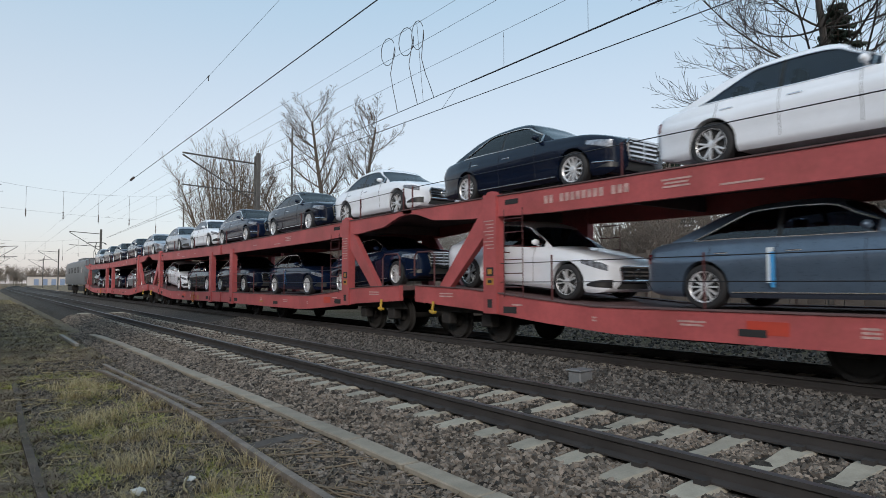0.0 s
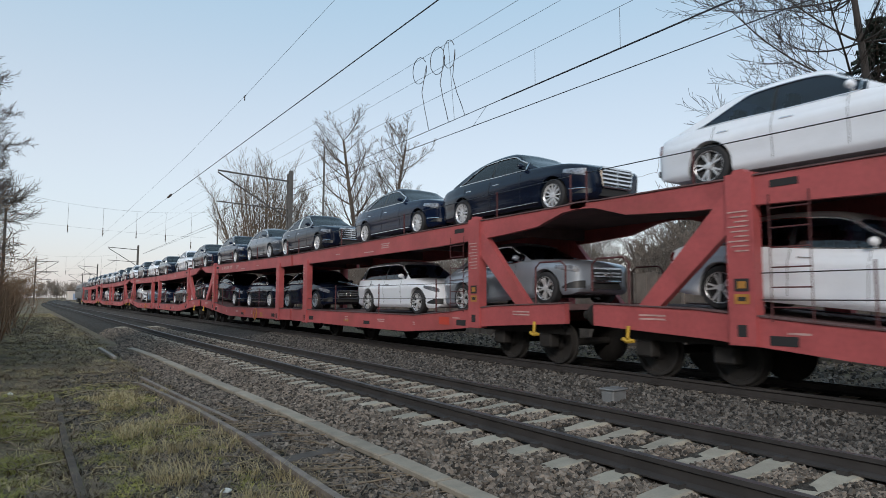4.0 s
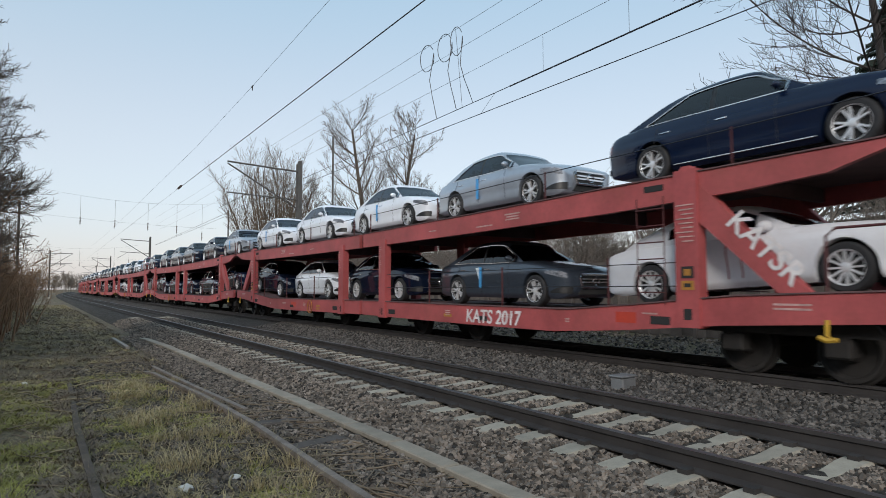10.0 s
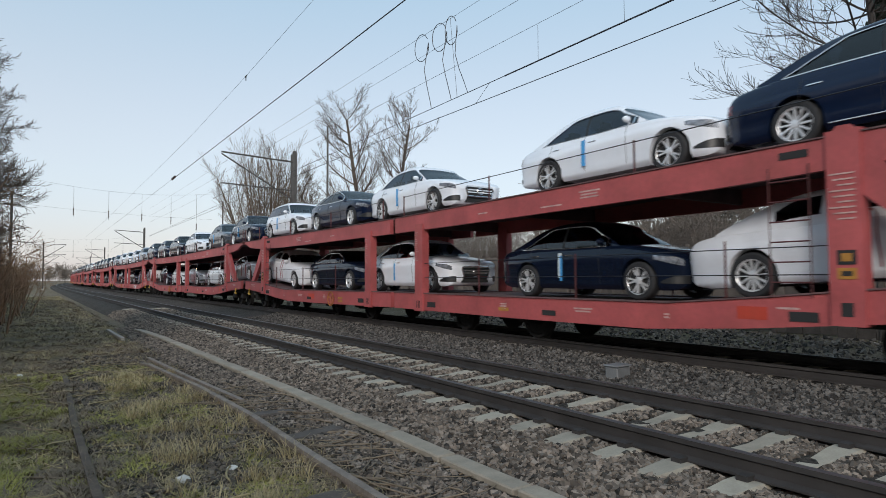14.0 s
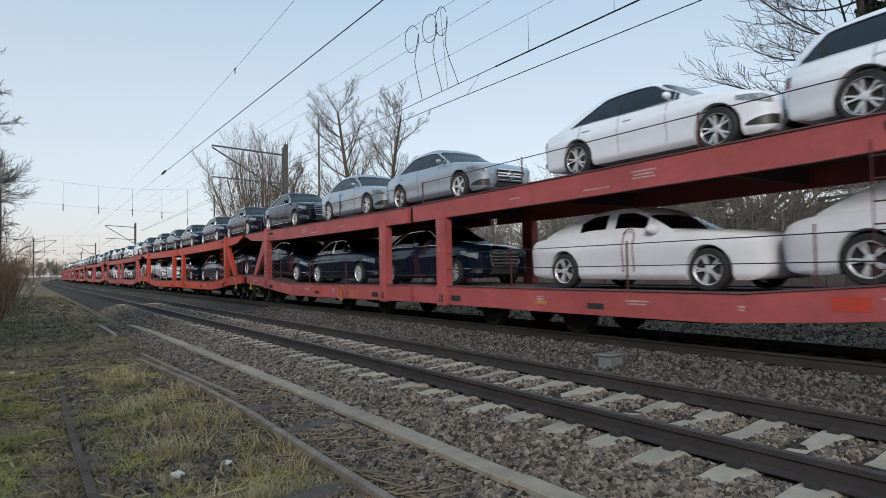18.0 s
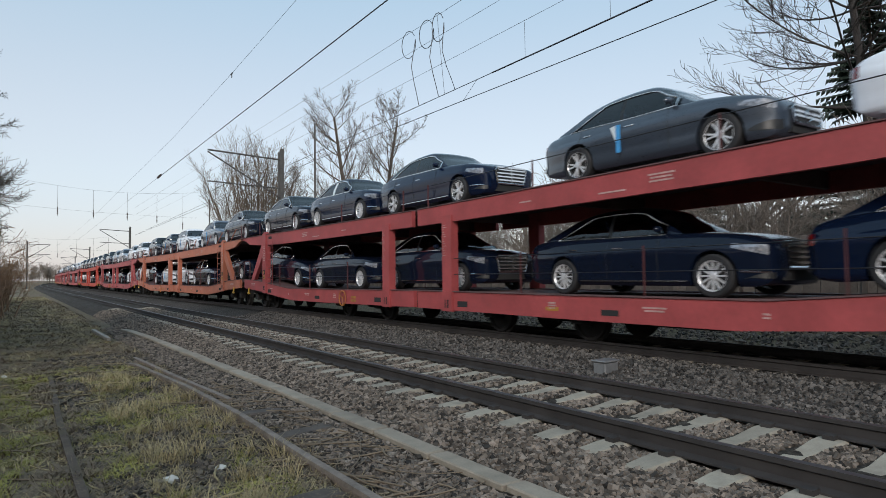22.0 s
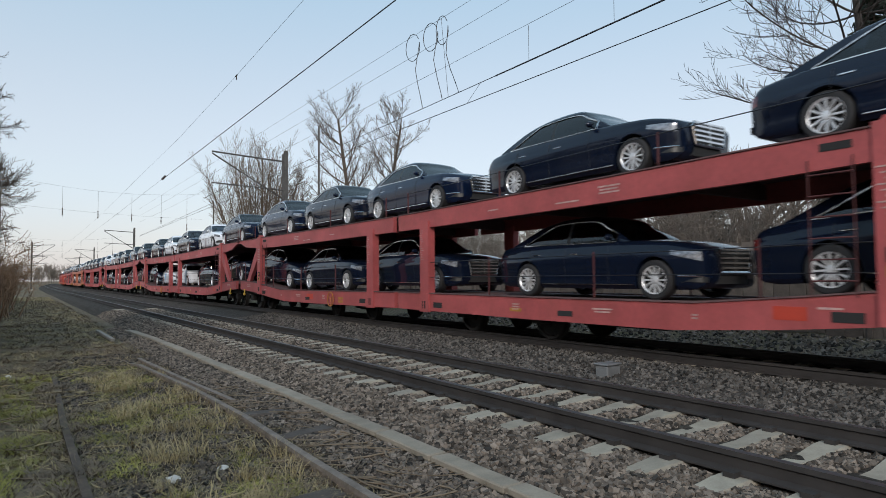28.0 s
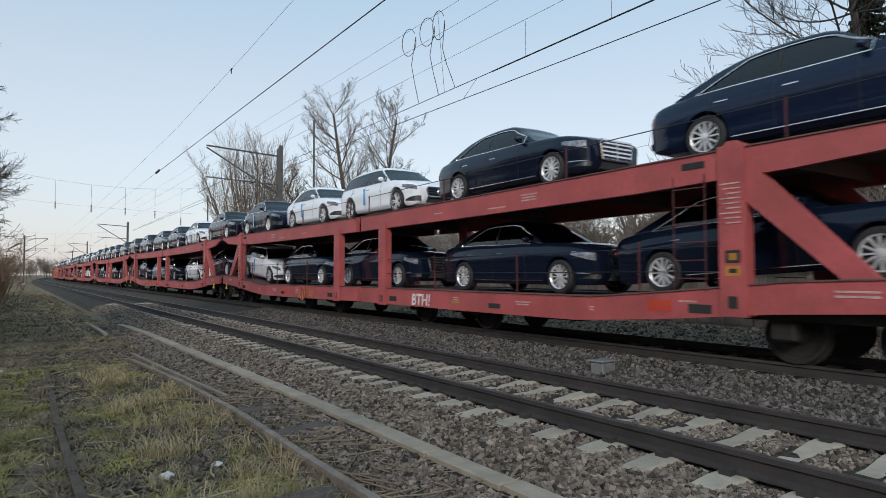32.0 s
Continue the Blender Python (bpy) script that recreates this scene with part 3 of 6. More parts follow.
    for sy in (-1, 1):
        for sx in (-1, 1):
            prism(bm, [(sy * 11.6, 0.62), (sy * 14.2, 0.62), (sy * 14.0, 0.86), (sy * 11.5, 0.76)], sx * 1.1 - 0.06, sx * 1.1 + 0.06)
        box(bm, -0.9, 0.9, sy * 7.4 - 0.7, sy * 7.4 + 0.7, 0.36, 0.60, 0.04)
        tube(bm, [(0, sy * BODY_END, 1.0), (0, sy * 14.8, 0.98)], 0.07, 8)
        box(bm, -0.5, 0.5, sy * 4.0 - 0.5, sy * 4.0 + 0.5, 0.30, 0.52, 0.04)
    tagged(part("running_gear", bm, DARK_STEEL, w), kind="stuff")
    bm = B()
    box(bm, -1.2, 1.2, -0.09, 0.09, 0.5, 0.8)
    part("joint_coupling", bm, DARK_STEEL, w)
    if paint is WAGON_ORANGE:
        for yy in (12.6, 9.8, 3.6, -2.6, -5.0, -8.2, -10.4, -12.8):
            bm = B()
            z = lerp_table(abs(yy), UP_TOP)
            tube(bm, [(-HALF_W + 0.03, yy, z + 0.02), (-HALF_W + 0.03, yy - 1.0, z + 0.52)], 0.02, 6)
            part("railing_stay", bm, paint, w, "slanting orange railing stay")
        bm = B()
        for h in (0.42, 0.72):
            tube(bm, [(-HALF_W + 0.03, y, lerp_table(abs(y), UP_TOP) + h) for y in (14.6, 10, 5, 0, -5, -10, -14.6)], 0.009, 4)
        part("stay_rope", bm, WIRE, w, "steel rope along the railing stays")
    # brake hand wheel
    bm = B()
    ring = [(-HALF_W - 0.06, 4.2 + 0.23 * math.cos(k * math.tau / 20), 0.62 + 0.23 * math.sin(k * math.tau / 20)) for k in range(21)]
    tube(bm, ring, 0.018, 5, cap=False)
    for k in range(3):
        an = k * math.tau / 3 + 0.4
        tube(bm, [(-HALF_W - 0.04, 4.2, 0.62), (-HALF_W - 0.06, 4.2 + 0.23 * math.cos(an), 0.62 + 0.23 * math.sin(an))], 0.014, 5)
    part("brake_hand_wheel", bm, ORANGE, w, "orange brake hand wheel")
    for yy, ln in ((6.1, 0.28), (-10.4, 0.22)) if paint is WAGON_RED else ():
        bm = B()
        z = lerp_table(abs(yy), LOW_TOP) - 0.2
        box(bm, -HALF_W - 0.005, -HALF_W - 0.002, yy - ln, yy + ln, z - 0.09, z + 0.09)
        part("paint_patch", bm, WAGON_BRIGHT, w, "patch of fresh bright red paint")
    for yy, z in ((3.55, 0.66), (3.55, 0.56), (-4.9, 0.62)):
        bm = B()
        box(bm, -HALF_W - 0.006, -HALF_W - 0.002, yy - 0.17, yy + 0.17, z - 0.035, z + 0.035)
        part("label_plate", bm, SIGN_OCHRE, w, "faded ochre label plate on the side bar")
    return w
# ---- the cars on the decks ----
# Side-view tables run from the nose (u = 0) to the tail (u = 1).
CAR_KINDS = {
    "S": dict(length=5.26, wb=3.19, width=1.92, over=0.87, name="large saloon car", tail="saloon", roof=1.59, grille="bars", cowl=0.275, deck=0.875),
    "M": dict(length=5.45, wb=3.365, width=1.92, over=0.87, name="long-wheelbase limousine", tail="saloon", roof=1.60, grille="bars", cowl=0.265, deck=0.88),
    "E": dict(length=4.92, wb=2.94, width=1.88, over=0.85, name="saloon car", tail="saloon", roof=1.535, grille="star", cowl=0.27, deck=0.885),
    "X": dict(length=4.94, wb=2.94, width=1.88, over=0.86, name="chrome-grilled saloon car", tail="saloon", roof=1.53, grille="bars", cowl=0.27, deck=0.88),
    "C": dict(length=5.10, wb=3.03, width=1.90, over=0.95, name="low four-door coupe car", tail="coupe", roof=1.43, grille="star", cowl=0.275, deck=0.90),
    "T": dict(length=4.94, wb=2.94, width=1.88, over=0.85, name="estate car", tail="estate", roof=1.55, grille="star", cowl=0.27, deck=0.985),
    "W": dict(length=5.22, wb=3.13, width=1.92, over=0.87, name="covered saloon car", tail="saloon", roof=1.50, grille="none", cowl=0.29, deck=0.87),
}
WHEEL_R = 0.345


def car_shape(k):
    """Functions of u for one kind of car: shoulder height, top height, half width, roof height."""
    c = CAR_KINDS[k]
    top = [(0, 0.70), (0.005, 0.80), (0.018, 0.855), (0.05, 0.89), (0.11, 0.93), (0.18, 0.965), (c["cowl"], 0.995), (0.5, 0.965), (0.70, 0.985), (0.80, 1.0), (c["deck"], 1.02), (0.945, 0.985), (0.968, 0.945), (0.985, 0.86), (1, 0.68)]
    if c["grille"] == "bars":
        top = [(u, z + (0.05 + 0.05 * max(0.0, 1 - abs(u - 0.58) / 0.3)) * min(1.0, u / 0.1, (1 - u) / 0.03)) for u, z in top]
    if c["grille"] == "star":
        top[:7] = [(0, 0.62), (0.006, 0.705), (0.02, 0.765), (0.05, 0.83), (0.11, 0.90), (0.18, 0.955), (c["cowl"], 1.0)]
        top = [(u, z + 0.04 * max(0.0, 1 - abs(u - 0.6) / 0.3)) for u, z in top]
    if c["tail"] == "estate":
        top[-4:] = [(0.975, 1.03), (0.985, 1.0), (0.993, 0.93), (1, 0.78)]
    half = [(0, 0.60), (0.006, 0.71), (0.02, 0.80), (0.05, 0.872), (0.10, 0.915), (0.16, 0.935), (0.3, 0.948), (0.7, 0.95), (0.82, 0.925), (0.90, 0.875), (0.95, 0.815), (0.98, 0.745), (0.992, 0.68), (1, 0.58)]
    if c["grille"] == "star":
        half[:5] = [(0, 0.52), (0.006, 0.65), (0.02, 0.765), (0.05, 0.86), (0.10, 0.912)]
    bot = [(0, 0.34), (0.02, 0.22), (0.06, 0.18), (0.9, 0.19), (0.96, 0.24), (1, 0.38)]
    r, cw, dk = c["roof"], c["cowl"], c["deck"]
    if c["tail"] == "estate":
        roof = [(cw, 0.99), (cw + 0.06, 1.19), (cw + 0.11, 1.35), (cw + 0.16, r - 0.03), (0.53, r), (0.72, r - 0.015), (0.86, r - 0.05), (0.905, r - 0.09), (0.95, 1.24), (dk, 1.03)]
    elif c["tail"] == "coupe":
        roof = [(cw, 0.99), (cw + 0.07, 1.19), (cw + 0.12, 1.32), (cw + 0.17, r - 0.02), (0.55, r), (0.66, r - 0.05), (0.76, 1.27), (0.84, 1.14), (dk, 1.055)]
    else:
        roof = [(cw, 1.0), (cw + 0.06, 1.185), (cw + 0.11, 1.325), (cw + 0.155, r - 0.055), (0.47, r - 0.012), (0.53, r), (0.60, r - 0.012), (0.67, r - 0.055), (0.74, r - 0.145), (0.81, 1.225), (0.86, 1.11), (dk + 0.02, 1.03)]
    if c["grille"] == "bars":
        roof = [(u, z + (0.05 if u < cw + 0.03 or u > 0.83 else 0.06 if z < 1.4 else 0)) for u, z in roof]
    return c, top, half, bot, roof


def spline(u, table):
    """Smooth curve through a table (Catmull-Rom with uneven steps)."""
    xs = [q[0] for q in table]
    ys = [q[1] for q in table]
    if u <= xs[0]:
        return ys[0]
    if u >= xs[-1]:
        return ys[-1]
    i = max(j for j in range(len(xs) - 1) if xs[j] <= u)
    s = [(ys[j + 1] - ys[j]) / (xs[j + 1] - xs[j]) for j in range(len(xs) - 1)]

    def slope(j):
        if j == 0 or j == len(xs) - 1:
            return s[min(j, len(s) - 1)]
        return 0.0 if s[j - 1] * s[j] <= 0 else 2 * s[j - 1] * s[j] / (s[j - 1] + s[j])
    h = xs[i + 1] - xs[i]
    t = (u - xs[i]) / h
    return (2 * t**3 - 3 * t * t + 1) * ys[i] + (t**3 - 2 * t * t + t) * h * slope(i) + (-2 * t**3 + 3 * t * t) * ys[i + 1] + (t**3 - t * t) * h * slope(i + 1)


def make_rim(kind):
    """Tyre and rim, turned about the x axis, outer face towards -x."""
    bt = B()
    lathe(bt, [(-0.11, 0.235), (-0.118, 0.27), (-0.115, 0.315), (-0.085, 0.343), (0.085, 0.343), (0.115, 0.315), (0.11, 0.235)], 28)
    br = B()
    lathe(br, [(-0.085, 0.222), (-0.112, 0.234), (-0.118, 0.243), (-0.11, 0.246), (0.10, 0.246)], 28)
    n = {"multi": 12, "five": 5, "twin": 5}[kind]
    for j in range(n):
        offs = (-0.20, 0.20) if kind == "twin" else (-0.13, 0.13) if kind == "five" else (0.0,)
        for o in offs:
            a = j * math.tau / n
            for r0, r1, w0, w1 in ((0.05, 0.222, 0.013, 0.014),):
                p = []
                for rr, ww, aa, x in ((r0, w0, a + o * 0.35, -0.095), (r1, w1, a + o, -0.108)):
                    c, s = math.cos(aa), math.sin(aa)
                    p.append([(x, c * rr - s * ww, s * rr + c * ww), (x, c * rr + s * ww, s * rr - c * ww)])
                q = [p[0][0], p[0][1], p[1][1], p[1][0]]
                fr = [br.verts.new(v) for v in q]
                bk = [br.verts.new((v[0] + 0.045, v[1], v[2])) for v in q]
                br.faces.new(fr)
                for i in range(4):
                    br.faces.new((fr[i], bk[i], bk[(i + 1) % 4], fr[(i + 1) % 4]))
    lathe(br, [(-0.075, 0.07), (-0.105, 0.062), (-0.112, 0.03), (-0.112, 0.001)], 14)
    k0 = len(br.faces)
    lathe(br, [(-0.055, 0.232), (-0.05, 0.16), (-0.045, 0.001)], 20)
    br.faces.ensure_lookup_table()
    for k, f in enumerate(br.faces):
        if k >= k0 or (kind == "twin" and k < 28):
            f.material_index = 1
    return finish(bt, "tyre"), finish(br, "rim")


WHEELS = {k: make_rim(k) for k in ("multi", "five", "twin")}
for tyre_me, rim_me in WHEELS.values():
    tyre_me.materials.append(TYRE)
    rim_me.materials.append(RIM)
    rim_me.materials.append(WELL)


def make_car(kind, rim):
    """A car with its nose towards -y, standing on z = 0, wheels midway about the origin."""
    c, top, half, bot, roof = car_shape(kind)
    L, wb, hw = c["length"], c["wb"], c["width"] / 2
    wrapped = kind == "W"
    y_nose = -(wb / 2 + c["over"])
    y_of = lambda u: y_nose + u * L
    axles = (-wb / 2, wb / 2)
    car = thing("car", "", "car", "cars on the train")
    R = WHEEL_R + 0.045
    us = {0, 0.005, 0.012, 0.02, 0.03, 0.045, 0.06, 0.08, 0.955, 0.965, 0.975, 0.985, 0.992, 1.0} | {i / 34 for i in range(35)}
    for ya in axles:
        for k in range(-8, 9):
            us.add((ya + R * math.sin(k / 8 * math.pi / 2) - y_nose) / L)
        us.add((ya + R + 0.004 - y_nose) / L)
        us.add((ya - R - 0.004 - y_nose) / L)
    us = sorted(us)
    us = [u for i, u in enumerate(us) if i == 0 or u - us[i - 1] > 0.0006]

    def arch(u):
        y, z = y_of(u), 0.0
        for ya in axles:
            d = abs(y - ya)
            if d <= R:
                z = max(z, WHEEL_R + math.sqrt(max(R * R - d * d, 0)))
        return z

    def width_at(u, z):
        # the crease under the windows sinks towards the tail; the doors are hollow above the sill
        w = spline(u, half)
        zc = z + (0.075 * (u - 0.45) if 0.12 < u < 0.92 and z > 0.6 else 0.0)
        prof = np.interp(zc, [0.15, 0.22, 0.30, 0.41, 0.53, 0.66, 0.745, 0.80, 0.835, 0.90, 1.0, 1.08], [0.885, 0.945, 0.972, 0.962, 0.978, 0.997, 1.0, 0.996, 0.974, 0.956, 0.918, 0.885])
        flare = sum(0.014 * math.exp(-((y_of(u) - ya) / 0.43) ** 4) for ya in axles) if z < 0.78 else 0.0
        return w * prof * hw / 0.95 + flare

    # lower body: half rings mirrored
    bm = B()
    rings = []
    for u in us:
        zt = spline(u, top)
        zb = max(spline(u, bot), arch(u))
        zb = min(zb, zt - 0.12)
        roll = 0.03 if c["cowl"] + 0.03 < u < c["deck"] - 0.03 else 0.065
        zs = zt - roll
        half_ring = [(width_at(u, zb) - 0.02, zb)]
        for z in (0.245, 0.30, 0.41, 0.53, 0.66, 0.745, 0.80, 0.835, 0.88):
            z = z - (0.075 * (u - 0.45) if 0.12 < u < 0.92 and z > 0.6 else 0.0)
            z = min(max(z, zb + 0.012), zs - 0.004)
            half_ring.append((width_at(u, z), z))
        we = width_at(u, zs)
        crown = min(1.0, u / 0.06, (1 - u) / 0.03)
        half_ring += [(we, zs), (we - roll * 0.45, zt - roll * 0.35), (we - roll * 1.25, zt - 0.004), (we * 0.74, zt + 0.014 * crown), (we * 0.40, zt + 0.034 * crown)]
        y = y_of(u)
        ring = [(x, y, z) for x, z in half_ring] + [(0, y, zt + 0.044 * crown)] + [(-x, y, z) for x, z in reversed(half_ring)]
        rings.append([bm.verts.new(p) for p in ring])
    n = len(rings[0])
    for a, b in zip(rings, rings[1:]):
        for i in range(n):
            bm.faces.new((a[i], a[(i + 1) % n], b[(i + 1) % n], b[i]))
    bm.faces.new(rings[0])
    bm.faces.new(rings[-1][::-1])
    bmesh.ops.remove_doubles(bm, verts=bm.verts, dist=0.0006)
    # wheel wells
    shell_me = bpy.data.meshes.new("shell")
    bm.to_mesh(shell_me)
    bm.free()
    body_bm = B()
    body_bm.from_mesh(shell_me)
    bpy.data.meshes.remove(shell_me)
    k0 = len(body_bm.faces)
    for ya in axles:
        bm = B()
        lathe(bm, [(-hw + 0.10, R - 0.012), (-hw + 0.22, R - 0.015), (hw - 0.22, R - 0.015), (hw - 0.10, R - 0.012)], 24, "x", (0, ya, WHEEL_R))
        bmesh.ops.delete(bm, geom=[v for v in bm.verts if v.co.z < 0.2], context="VERTS")
        box(bm, -hw + 0.24, hw - 0.24, ya - 0.36, ya + 0.36, 0.18, 0.60)
        well = bpy.data.meshes.new("well")
        bm.to_mesh(well)
        bm.free()
        body_bm.from_mesh(well)
        bpy.data.meshes.remove(well)
    # seat backs, headrests and dashboard inside
    cabin_bm = B()
    for uu in (0.545, 0.72 if c["tail"] != "coupe" else 0.68):
        for sx in (-1, 1):
            box(cabin_bm, sx * 0.36 - 0.24, sx * 0.36 + 0.24, y_of(uu) - 0.05, y_of(uu) + 0.07, 0.8, 1.16)
            box(cabin_bm, sx * 0.36 - 0.13, sx * 0.36 + 0.13, y_of(uu) - 0.03, y_of(uu) + 0.06, 1.18, 1.31 if uu < 0.6 else 1.27)
    box(cabin_bm, -0.68, 0.68, y_of(c["cowl"] + 0.06), y_of(c["cowl"] + 0.13), 0.8, 1.06)
    if not wrapped:
        for sx in (-1, 1):
            for uu in (0.355, 0.563, 0.755 if c["tail"] != "estate" else 0.74):
                tube(body_bm, [(sx * (width_at(uu, z) + 0.001), y_of(uu) + (0.10 * max(0, 0.62 - z) if uu > 0.7 else 0), z) for z in np.linspace(0.97, 0.30, 8)], 0.005, 4, cap=False)
        prism(body_bm, [(-0.44, 0.27), (0.44, 0.27), (0.38, 0.43), (-0.38, 0.43)], y_nose + 0.12, y_nose - 0.004, "y")
        box(body_bm, -0.66, 0.66, y_nose + L - 0.1, y_nose + L - 0.005, 0.36, 0.46)
        box(body_bm, -0.26, 0.26, y_nose + L - 0.03, y_nose + L + 0.006, 0.66, 0.79)
    body_bm.faces.ensure_lookup_table()
    for f in body_bm.faces[k0:]:
        f.material_index = 1
    body = part("body", body_bm, [COVER if wrapped else PAINTS["k"][0], WELL], car, smooth=42)
    part("interior", cabin_bm, WELL, car, "dark seats and dashboard")
    # greenhouse
    u0, u1 = roof[0][0], roof[-1][0]
    gus = sorted({u0 + (u1 - u0) * i / 44 for i in range(45)})
    wind_end, rear_start = u0 + 0.135, (0.715 if c["tail"] == "saloon" else 0.70 if c["tail"] == "coupe" else 0.93)
    side_a = u0 + 0.05
    side_b, fall = {"saloon": (0.822, 0.655), "coupe": (0.835, 0.62), "estate": (0.952, 0.87)}[c["tail"]]
    pillars = [(0.548, 0.576) if kind == "M" else (0.555, 0.572)] + ([(0.865, 0.885)] if c["tail"] == "estate" else [])
    rows = []
    for u in gus:
        zr, zb = spline(u, roof), spline(u, top) - 0.01
        wbelt = width_at(u, zb) - 0.042
        rise = max(zr - zb, 0.004)
        y = y_of(u)
        # the glass tapers to a point behind the rear door
        g = 0.80 * max(0.02, min(1.0, (side_b - u) / (side_b - fall))) ** 0.8
        edge = lambda f: (wbelt - 0.43 * rise * f ** 1.5, zb + rise * f)
        wtop = edge(0.9)[0]
        pts = [edge(0), edge(g * 0.36), edge(g * 0.72), edge(g), edge(max(0.9, g)), (wtop - 0.05, zb + rise * 0.975), (wtop * 0.6, zr + 0.006), (0, zr + 0.018)]
        rows.append([Vector((x, y, z)) for x, z in pts])
    shell, screen, back = B(), B(), B()

    def quad(bm, a, b, i, sx, lift=0.0):
        vs = []
        for row, j in ((a, i), (a, i + 1), (b, i + 1), (b, i)):
            v = row[j].copy()
            v.x = sx * (v.x + lift)
            v.z += lift * 0.4
            vs.append(bm.verts.new(v))
        bm.faces.new(vs if sx > 0 else vs[::-1])

    panes, pillar_bm = {}, B()
    for (ua, a), (ub, b) in zip(zip(gus, rows), zip(gus[1:], rows[1:])):
        um = (ua + ub) / 2
        for sx in (-1, 1):
            for i in range(7):
                pane = None
                if i < 3 and side_a < um < side_b and not any(p0 < um < p1 for p0, p1 in pillars):
                    pane = panes.setdefault((sx, sum(um > q[0] for q in sorted(pillars)) if sx < 0 else 0), B())
                elif i >= 4 and u0 + 0.004 < um < wind_end:
                    pane = screen
                elif i >= 4 and rear_start < um < u1 - 0.012:
                    pane = back
                if wrapped and pane is not None:
                    seen = (0 < i < 3 and (0.40 < um < 0.53 or 0.58 < um < 0.70)) or (i >= 4 and u0 + 0.02 < um < u0 + 0.11)
                    pane = pane if seen else None
                if pane is None and not wrapped and sx < 0 and i < 3 and side_a < um < side_b:
                    pane = pillar_bm
                quad(shell if pane is None else pane, a, b, i, sx)
    bmesh.ops.remove_doubles(shell, verts=shell.verts, dist=0.0005)
    roof_ob = part("roof", shell, COVER if wrapped else PAINTS["k"][0], car, smooth=50)
    if len(pillar_bm.faces):
        part("door_pillar", pillar_bm, FILM_WHITE if kind == "M" else BLACK_TRIM, car, "bright covered door post" if kind == "M" else "")
    else:
        pillar_bm.free()
    for key, bm in panes.items():
        if not len(bm.faces):
            bm.free()
            continue
        bmesh.ops.remove_doubles(bm, verts=bm.verts, dist=0.0005)
        part("side_window", bm, GLASS, car)
    for nm, bm in (("windscreen", screen), ("rear_window", back)):
        bmesh.ops.remove_doubles(bm, verts=bm.verts, dist=0.0005)
        if len(bm.faces):
            part(nm, bm, GLASS, car)
        else:
            bm.free()
    # wheels
    tyre, rimm = WHEELS[rim]
    for ya in axles:
        for sx in (-1, 1):
            w = part("wheel", tyre, None, car)
            w.matrix_basis = pose(sx * (hw - 0.13), ya, WHEEL_R, 0, 0, 0 if sx < 0 else 180)
            part("rim", rimm, None, w, "silver alloy rim")
    for sx in (-1, 1):
        # mirrors
        um = u0 + 0.075
        y, zb = y_of(um), spline(um, top)
        x = width_at(um, zb)
        if not wrapped:
            bm = B()
            bmesh.ops.create_uvsphere(bm, u_segments=12, v_segments=8, radius=1.0, matrix=Matrix.Translation((sx * (x + 0.07), y, zb + 0.085)) @ Matrix.Diagonal((0.095, 0.06, 0.062, 1)))
            tube(bm, [(sx * (x - 0.06), y + 0.02, zb - 0.01), (sx * (x + 0.03), y, zb + 0.05)], 0.025, 6)
            part("mirror", bm, PAINTS["k"][0], car)
        else:
            bm = B()
            bmesh.ops.create_uvsphere(bm, u_segments=12, v_segments=8, radius=1.0, matrix=Matrix.Translation((sx * (x + 0.03), y, zb + 0.06)) @ Matrix.Diagonal((0.12, 0.12, 0.09, 1)))
            part("mirror", bm, COVER, car)
            if sx < 0:
                bm = B()
                seam = [(0.44, z) for z in np.linspace(0.32, 1.0, 8)] + [(0.447, 1.06), (0.462, 1.09), (0.477, 1.06)] + [(0.484, z) for z in np.linspace(1.0, 0.32, 8)]
                tube(bm, [(-(width_at(u, min(z, 0.95)) + 0.008 - 0.2 * max(0, z - 0.98)), y_of(u), z) for u, z in seam], 0.011, 5)
                part("zip", bm, ZIP_RED, car, "red zip round the driver's door")
            continue
        # chrome line under the windows and along the sill
        bm = B()
        pts = [(sx * (rows[j][0].x + 0.036), rows[j][0].y, rows[j][0].z + 0.004) for j, u in enumerate(gus) if side_a < u < side_b]
        if sx < 0:
            tube(bm, pts, 0.013, 5)
            over = [(sx * (rows[j][3].x + 0.012), rows[j][3].y, rows[j][3].z + 0.002) for j, u in enumerate(gus) if side_a < u < side_b]
            tube(bm, [pts[0]] + over + [pts[-1]], 0.011, 5)
            part("window_trim", bm, CHROME, car, "chrome window line")
        else:
            bm.free()
        bm = B()
        tube(bm, [(sx * (width_at((y - y_nose) / L, 0.27) + 0.006), y, 0.265) for y in np.linspace(axles[0] + R + 0.06, axles[1] - R - 0.06, 8)], 0.012, 5)
        if sx < 0 and kind in "SMX":
            part("sill_trim", bm, CHROME, car, "chrome sill line")
        else:
            bm.free()
        # door handles and seams
        for uu in (0.52, 0.72):
            if sx > 0:
                continue
            bm = B()
            x = width_at(uu, 0.84)
            box(bm, sx * x - 0.012, sx * x + 0.022, y_of(uu) - 0.1, y_of(uu) + 0.1, 0.835, 0.86, 0.006)
            part("door_handle", bm, CHROME, car)
